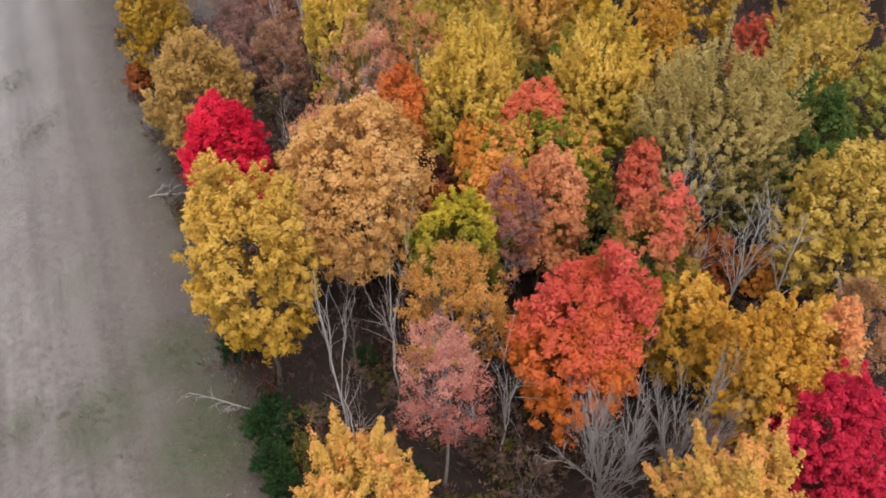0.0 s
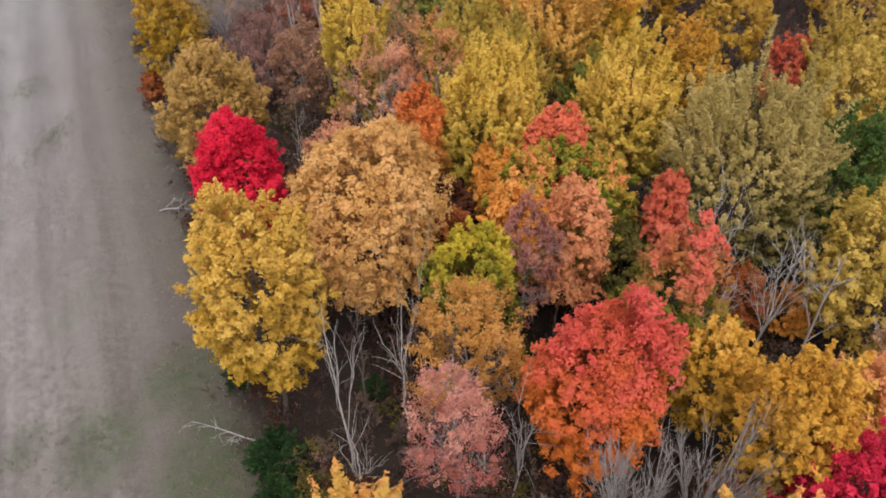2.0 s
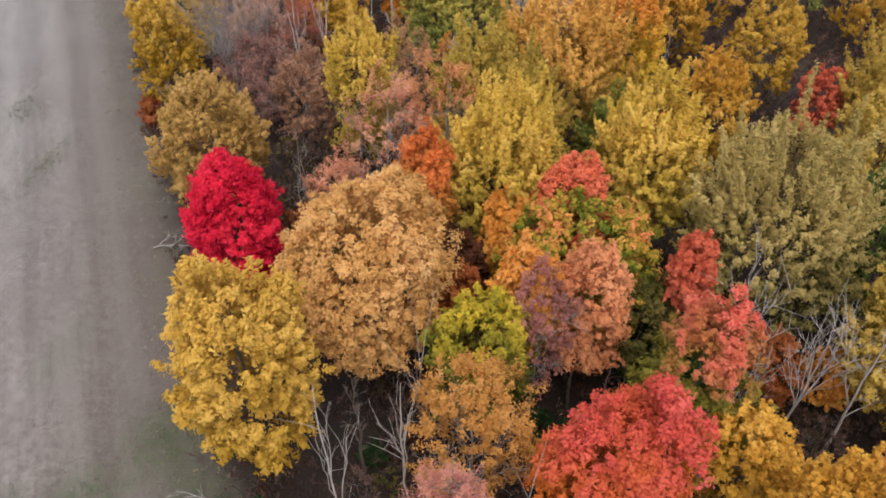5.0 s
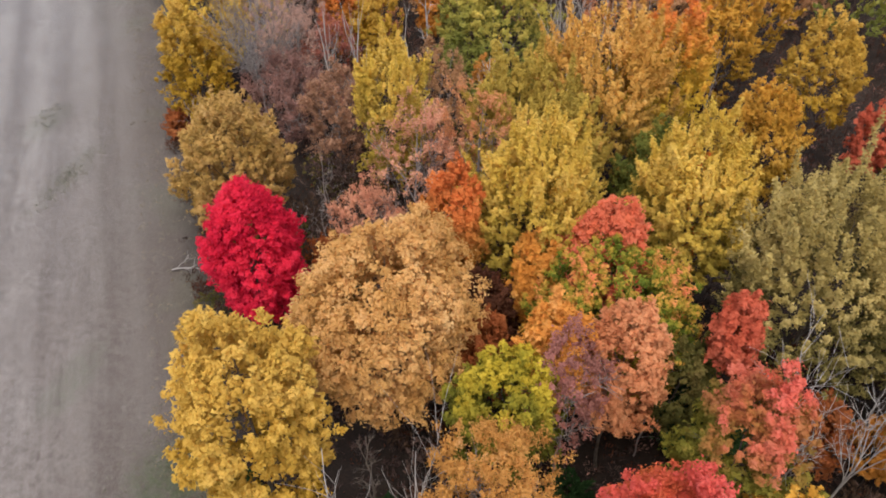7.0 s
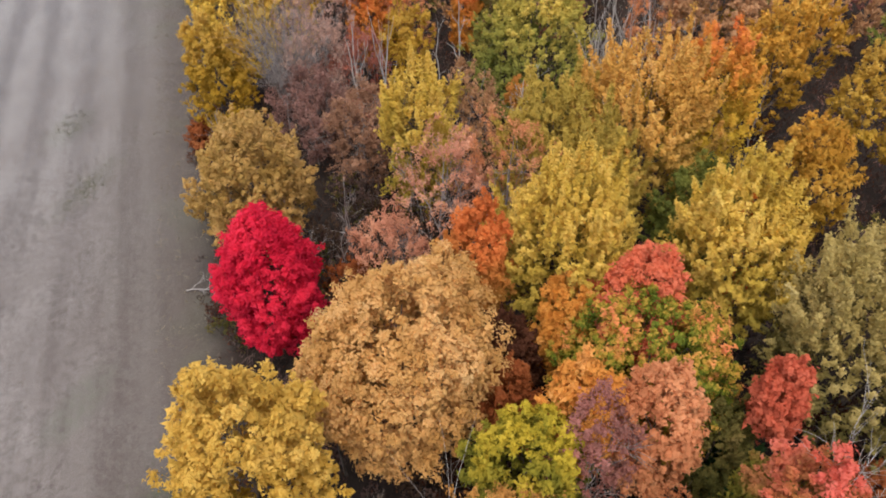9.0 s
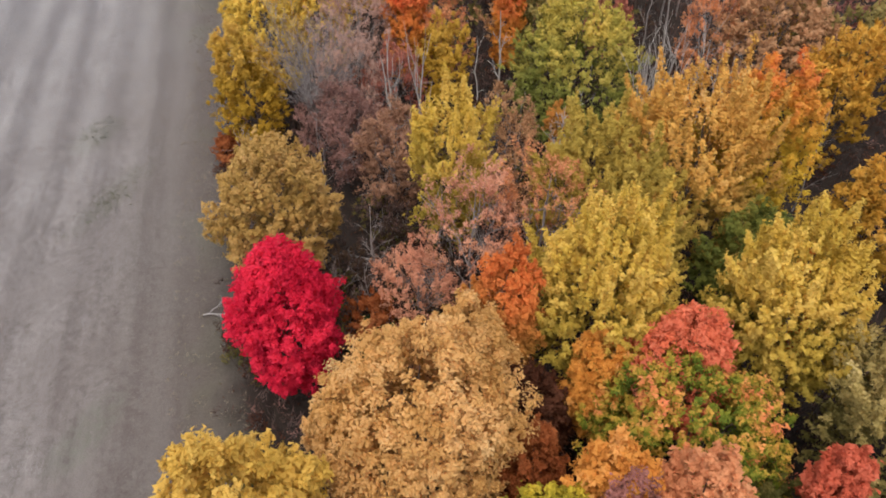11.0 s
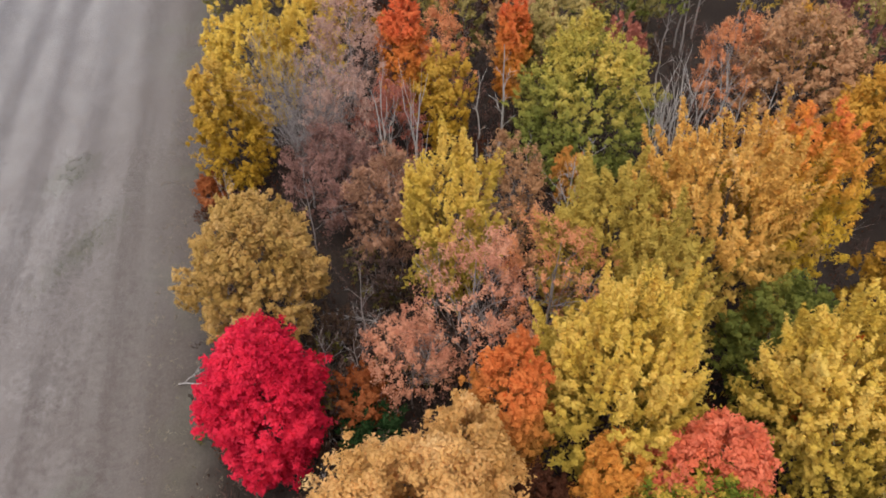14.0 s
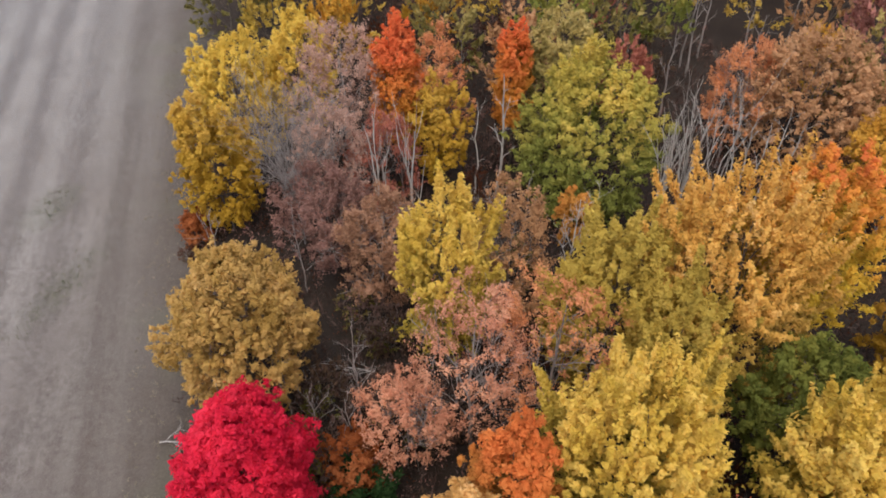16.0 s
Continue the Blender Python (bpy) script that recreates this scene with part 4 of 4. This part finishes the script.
# low bushes and brambles along the wood's edge
for k in range(52):
    v = spots.uniform(22, 92)
    u = spots.uniform(0.2, 3.4)
    x = -21.5 - 0.6 * (v - 36) + u * 1.166
    ob = copy_thing(KINDS[spots.choice((0, 2, 2, 3, 3, 6))], pose(x, v, swell(x, v) - 0.05, 0, 0, spots.uniform(0, 360)))
    ob.scale = [spots.uniform(0.28, 0.5)] * 3
for ob, (x, y) in zip(KINDS, ((4, 24), (1.5, 36), (8, 52), (12, 48), (-8, 40), (-15.6, 30.6), (-12, 70))):
    ob.location = (x, y, swell(x, y) - 0.05)

for k in range(44):
    x, y = spots.uniform(-27, -14), spots.uniform(55, 76)
    ob = copy_thing(KINDS[spots.choice((0, 1, 4, 4, 3))], pose(x, y, swell(x, y) - 0.05, 0, 0, spots.uniform(0, 360)))
    ob.scale = [spots.uniform(0.6, 1.0)] * 3

# young slim trees between the large ones
for k in range(46):
    while True:
        x, y = spots.uniform(-40, 30), spots.uniform(16, 112)
        if 2.0 < across(x, y) < 55 and not (x < 1 and y < 42):
            break
    bare_tree("sapling", "slim grey leafless young tree in the wood", x, y, spots.uniform(7, 13), 3.0, 1.6, TWIG, seed=200 + k, limbs=7, fine=1, girth=0.07, group="young bare trees")

# the wood goes on beyond the nearer trees
MASTERS = [
    tree("maple_tree", "autumn tree farther off in the wood", 40 + 8 * k, 120 + 3 * (k % 3), top, 3.0, r, mat, style, seed=80 + k, sprays=150, per=15, leaf=0.52, group="farther trees")
    for k, (mat, top, r, style) in enumerate(((OLIVEGOLD, 17, 4.6, "dome"), (YELLOW, 16, 4.2, "round"), (BROWN, 15, 4.8, "dome"), (GOLD, 14, 3.8, "column"), (MAUVE, 14, 4.2, "round"), (GREENGOLD, 16, 4.4, "dome"), (RUSTPINK, 13, 3.8, "round"), (OLIVE, 17, 5.0, "dome")))
]
taken = [(ob.location.x, ob.location.y) for ob in scene.objects if ob.parent is None and ob.get("category") == "tree" and ob.name.split(".")[0] != "sapling"]
made = 0
for k in range(6000):
    x, y = spots.uniform(-78, 62), spots.uniform(-12, 150)
    if across(x, y) < 4.5 or across(x, y) > 112 or made >= 130:
        continue
    if 14 < y < 101 and x < 17 + 0.30 * y:
        continue
    if 98 < y < 122 and -9 < x < 4 or any((x - a) ** 2 + (y - b) ** 2 < 6.8 ** 2 for a, b in taken):
        continue
    ob = copy_thing(spots.choice(MASTERS), pose(x, y, swell(x, y) - 0.05, 0, 0, spots.uniform(0, 360)))
    f = spots.uniform(0.8, 1.05)
    ob.scale = (f, f, f)
    taken.append((x, y))
    made += 1
for k in range(10):
    x, y = spots.uniform(-11, 8), spots.uniform(104, 128)
    bare_tree("bare_tree", "slim grey bare tree far in the wood", x, y, spots.uniform(11, 15), 5.0, 1.6, TWIG, seed=300 + k, limbs=6, fine=1, girth=0.12, group="far bare trees")


# ---- fallen wood ----
def fallen(label, x, y, turn, long_, seed, lift=0.25):
    rng = np.random.default_rng(seed)
    base = tagged(new("fallen_branch"), label, "branch")
    base.location, base.rotation_euler = (x, y, swell(x, y)), (0, 0, radians(turn))
    tk = Tubes()
    line = bent(rng, (-long_ / 2, 0, 0.12), (long_ / 2, 0, lift), 8, 0.12, 0.03)
    tk.add(line, 0.07 * np.linspace(1, 0.25, 8), 7)
    part("stem", tk.mesh("stem", GREYTWIG), base)
    for k in range(7):
        tw = Tubes()
        q = 1 + k % 6
        d = unit(np.array([0.8, rng.choice((-1, 1)) * rng.uniform(0.4, 1), rng.uniform(0.1, 0.7)]))
        end = line[q] + d * rng.uniform(0.8, 1.8)
        tw.add(bent(rng, line[q], end, 5, 0.2), 0.035 * np.linspace(1, 0.25, 5), 5)
        for _ in range(3):
            tw.add(bent(rng, line[q] + (end - line[q]) * rng.uniform(0.3, 0.9), end + rng.normal(0, 0.4, 3), 4, 0.2), 0.022 * np.linspace(1, 0.3, 4), 4)
        part("branch", tw.mesh("branch", GREYTWIG), base)
    return base


fallen("bleached fallen branch at the wood's edge", -20.2, 32.6, 175, 5.0, 1, 1.0)
fallen("bleached fallen limb on the field's edge", -33.2, 56.4, 10, 4.0, 2)
fallen("bleached fallen treetop in the undergrowth", -24.9, 66.0, 200, 4.5, 3, 1.6)
fallen("grey fallen limb by the wood's edge", -40.6, 73.5, 30, 3.5, 4)
fallen("grey fallen limb on the wood floor", 12.0, 44.5, 10, 4.0, 5, 0.5)

# ---- stubble and dry grass ----
rng = np.random.default_rng(77)
n = 9000
px, py = rng.uniform(-75, -10, n), rng.uniform(18, 105, n)
edge = np.array([across(a, b) for a, b in zip(px, py)])
keep = (edge < 2.0) & (rng.random(n) < np.where(edge > -4, 0.8, 0.0)) & (edge > -45)
px, py = px[keep], py[keep]
ctr = np.stack([px, py, np.array([swell(a, b) for a, b in zip(px, py)])], 1)
up = unit(rng.normal(0, 0.5, (len(ctr), 3)) + np.array([0, 0, 1.0]))
grass = new("dry_grass", leaf_mesh(rng, "dry_grass", ctr, up, STRAW, 0.09, 0.2, 0.3, 16))
tagged(grass, "dry straw coloured grass tufts along the field", "grass", kind="stuff")
n = 16000
lx, ly = rng.uniform(-48, 45, n), rng.uniform(8, 120, n)
keep = np.array([across(a, b) for a, b in zip(lx, ly)]) > rng.uniform(-0.5, 2.0, n)
lx, ly = lx[keep], ly[keep]
ctr = np.stack([lx, ly, np.array([swell(a, b) for a, b in zip(lx, ly)]) + 0.03], 1)
# the litter's rust is the copy with shade painted into it
litter = new("leaf_litter", leaf_mesh(rng, "leaf_litter", ctr, np.tile([0.0, 0.0, 1.0], (len(ctr), 1)), SHADERUST, 0.2, 0.35, 0.05, 3))
tagged(litter, "fallen brown leaves strewn over the wood floor", "leaves", kind="stuff")
n = 7000
bx, by = rng.uniform(-50, 45, n), rng.uniform(8, 125, n)
keep = np.array([across(a, b) for a, b in zip(bx, by)]) > rng.uniform(-1.0, 2.5, n)
bx, by = bx[keep], by[keep]
ctr = np.stack([bx, by, np.array([swell(a, b) for a, b in zip(bx, by)]) + rng.uniform(0.0, 1.0, len(bx))], 1)
up = unit(rng.normal(0, 0.45, (len(ctr), 3)) + np.array([0, 0, 1.0]))
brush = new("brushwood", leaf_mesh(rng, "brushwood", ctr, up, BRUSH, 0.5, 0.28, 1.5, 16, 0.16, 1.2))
tagged(brush, "tangled dull brown brush over the wood floor", "undergrowth", kind="stuff")


# thin brush and young growth between the trunks
n = 5200
bx, by = rng.uniform(-48, 44, n), rng.uniform(8, 122, n)
keep = np.array([across(a, b) for a, b in zip(bx, by)]) > rng.uniform(1.0, 3.5, n)
clear = np.sin(bx * 0.31 + 1.0) + np.sin(by * 0.27) + np.sin((bx - by) * 0.17) > -0.5
bx, by = bx[keep & clear], by[keep & clear]
tall = rng.uniform(0.4, 4.2, len(bx))
ctr = np.stack([bx, by, np.array([swell(a, b) for a, b in zip(bx, by)]) + tall], 1)
up = unit(rng.normal(0, 0.55, (len(ctr), 3)) + np.array([0, 0, 0.8]))
third = len(ctr) // 3
for mat, a, b, label in ((SHADEMAUVE, 0, third, "mauve brown twiggy brush between the trunks"), (SHADERUST, third, 2 * third, "rust brown leafy brush between the trunks"), (HEATHER, 2 * third, len(ctr), "heather brown brush between the trunks")):
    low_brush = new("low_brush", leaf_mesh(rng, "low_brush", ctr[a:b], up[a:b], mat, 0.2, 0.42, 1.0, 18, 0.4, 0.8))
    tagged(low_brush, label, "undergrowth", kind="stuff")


# green weeds in the stubble
wx, wy = [], []
for cx, cy, sx, sy, k in ((-60.0, 75.2, 1.1, 1.8, 160), (-29.2, 30.6, 1.6, 2.2, 420), (-25.4, 37.4, 2.0, 2.2, 520), (-34.0, 29.3, 0.9, 1.6, 150), (-19.8, 29.6, 2.2, 2.8, 800), (-52.0, 66.5, 0.9, 3.0, 260)):
    wx.append(rng.normal(cx, sx, k)), wy.append(rng.normal(cy, sy, k))
wx, wy = np.concatenate(wx), np.concatenate(wy)
ctr = np.stack([wx, wy, np.array([swell(a, b) for a, b in zip(wx, wy)])], 1)
up = unit(rng.normal(0, 0.6, (len(ctr), 3)) + np.array([0, 0, 1.0]))
weeds = new("weeds", leaf_mesh(rng, "weeds", ctr, up, WEED, 0.07, 0.22, 0.12, 16))
tagged(weeds, "dull green weeds in patches over the stubble", "weeds", kind="stuff")


# the wood's far reaches, one joined mass of crowns
rng = np.random.default_rng(91)
fx, fy = rng.uniform(-180, 230, 5200), rng.uniform(-120, 330, 5200)
ins = np.array([across(a, b) for a, b in zip(fx, fy)])
keep = (ins > 6) & ((fy > 152) | (fx > 64) | (fy < -14))
fx, fy = fx[keep], fy[keep]
far_r, far_top = rng.uniform(3.0, 5.0, len(fx)), rng.uniform(11, 18, len(fx))
k = 9
d = unit(rng.normal(0, 1, (len(fx), k, 3)) + np.array([0, 0, 0.6]))
ctr = np.stack([fx, fy, far_top * 0.55], 1)[:, None] + d * np.stack([far_r, far_r, far_top * 0.42], 1)[:, None] * rng.uniform(0.5, 1, (len(fx), k, 1))
far_wood = new("far_wood", leaf_mesh(rng, "far_wood", ctr.reshape(-1, 3), d.reshape(-1, 3), FARMIX, 1.9, 0.7, 1.4, 4))
tagged(far_wood, "distant autumn wood in brown and gold", "wood", kind="stuff")
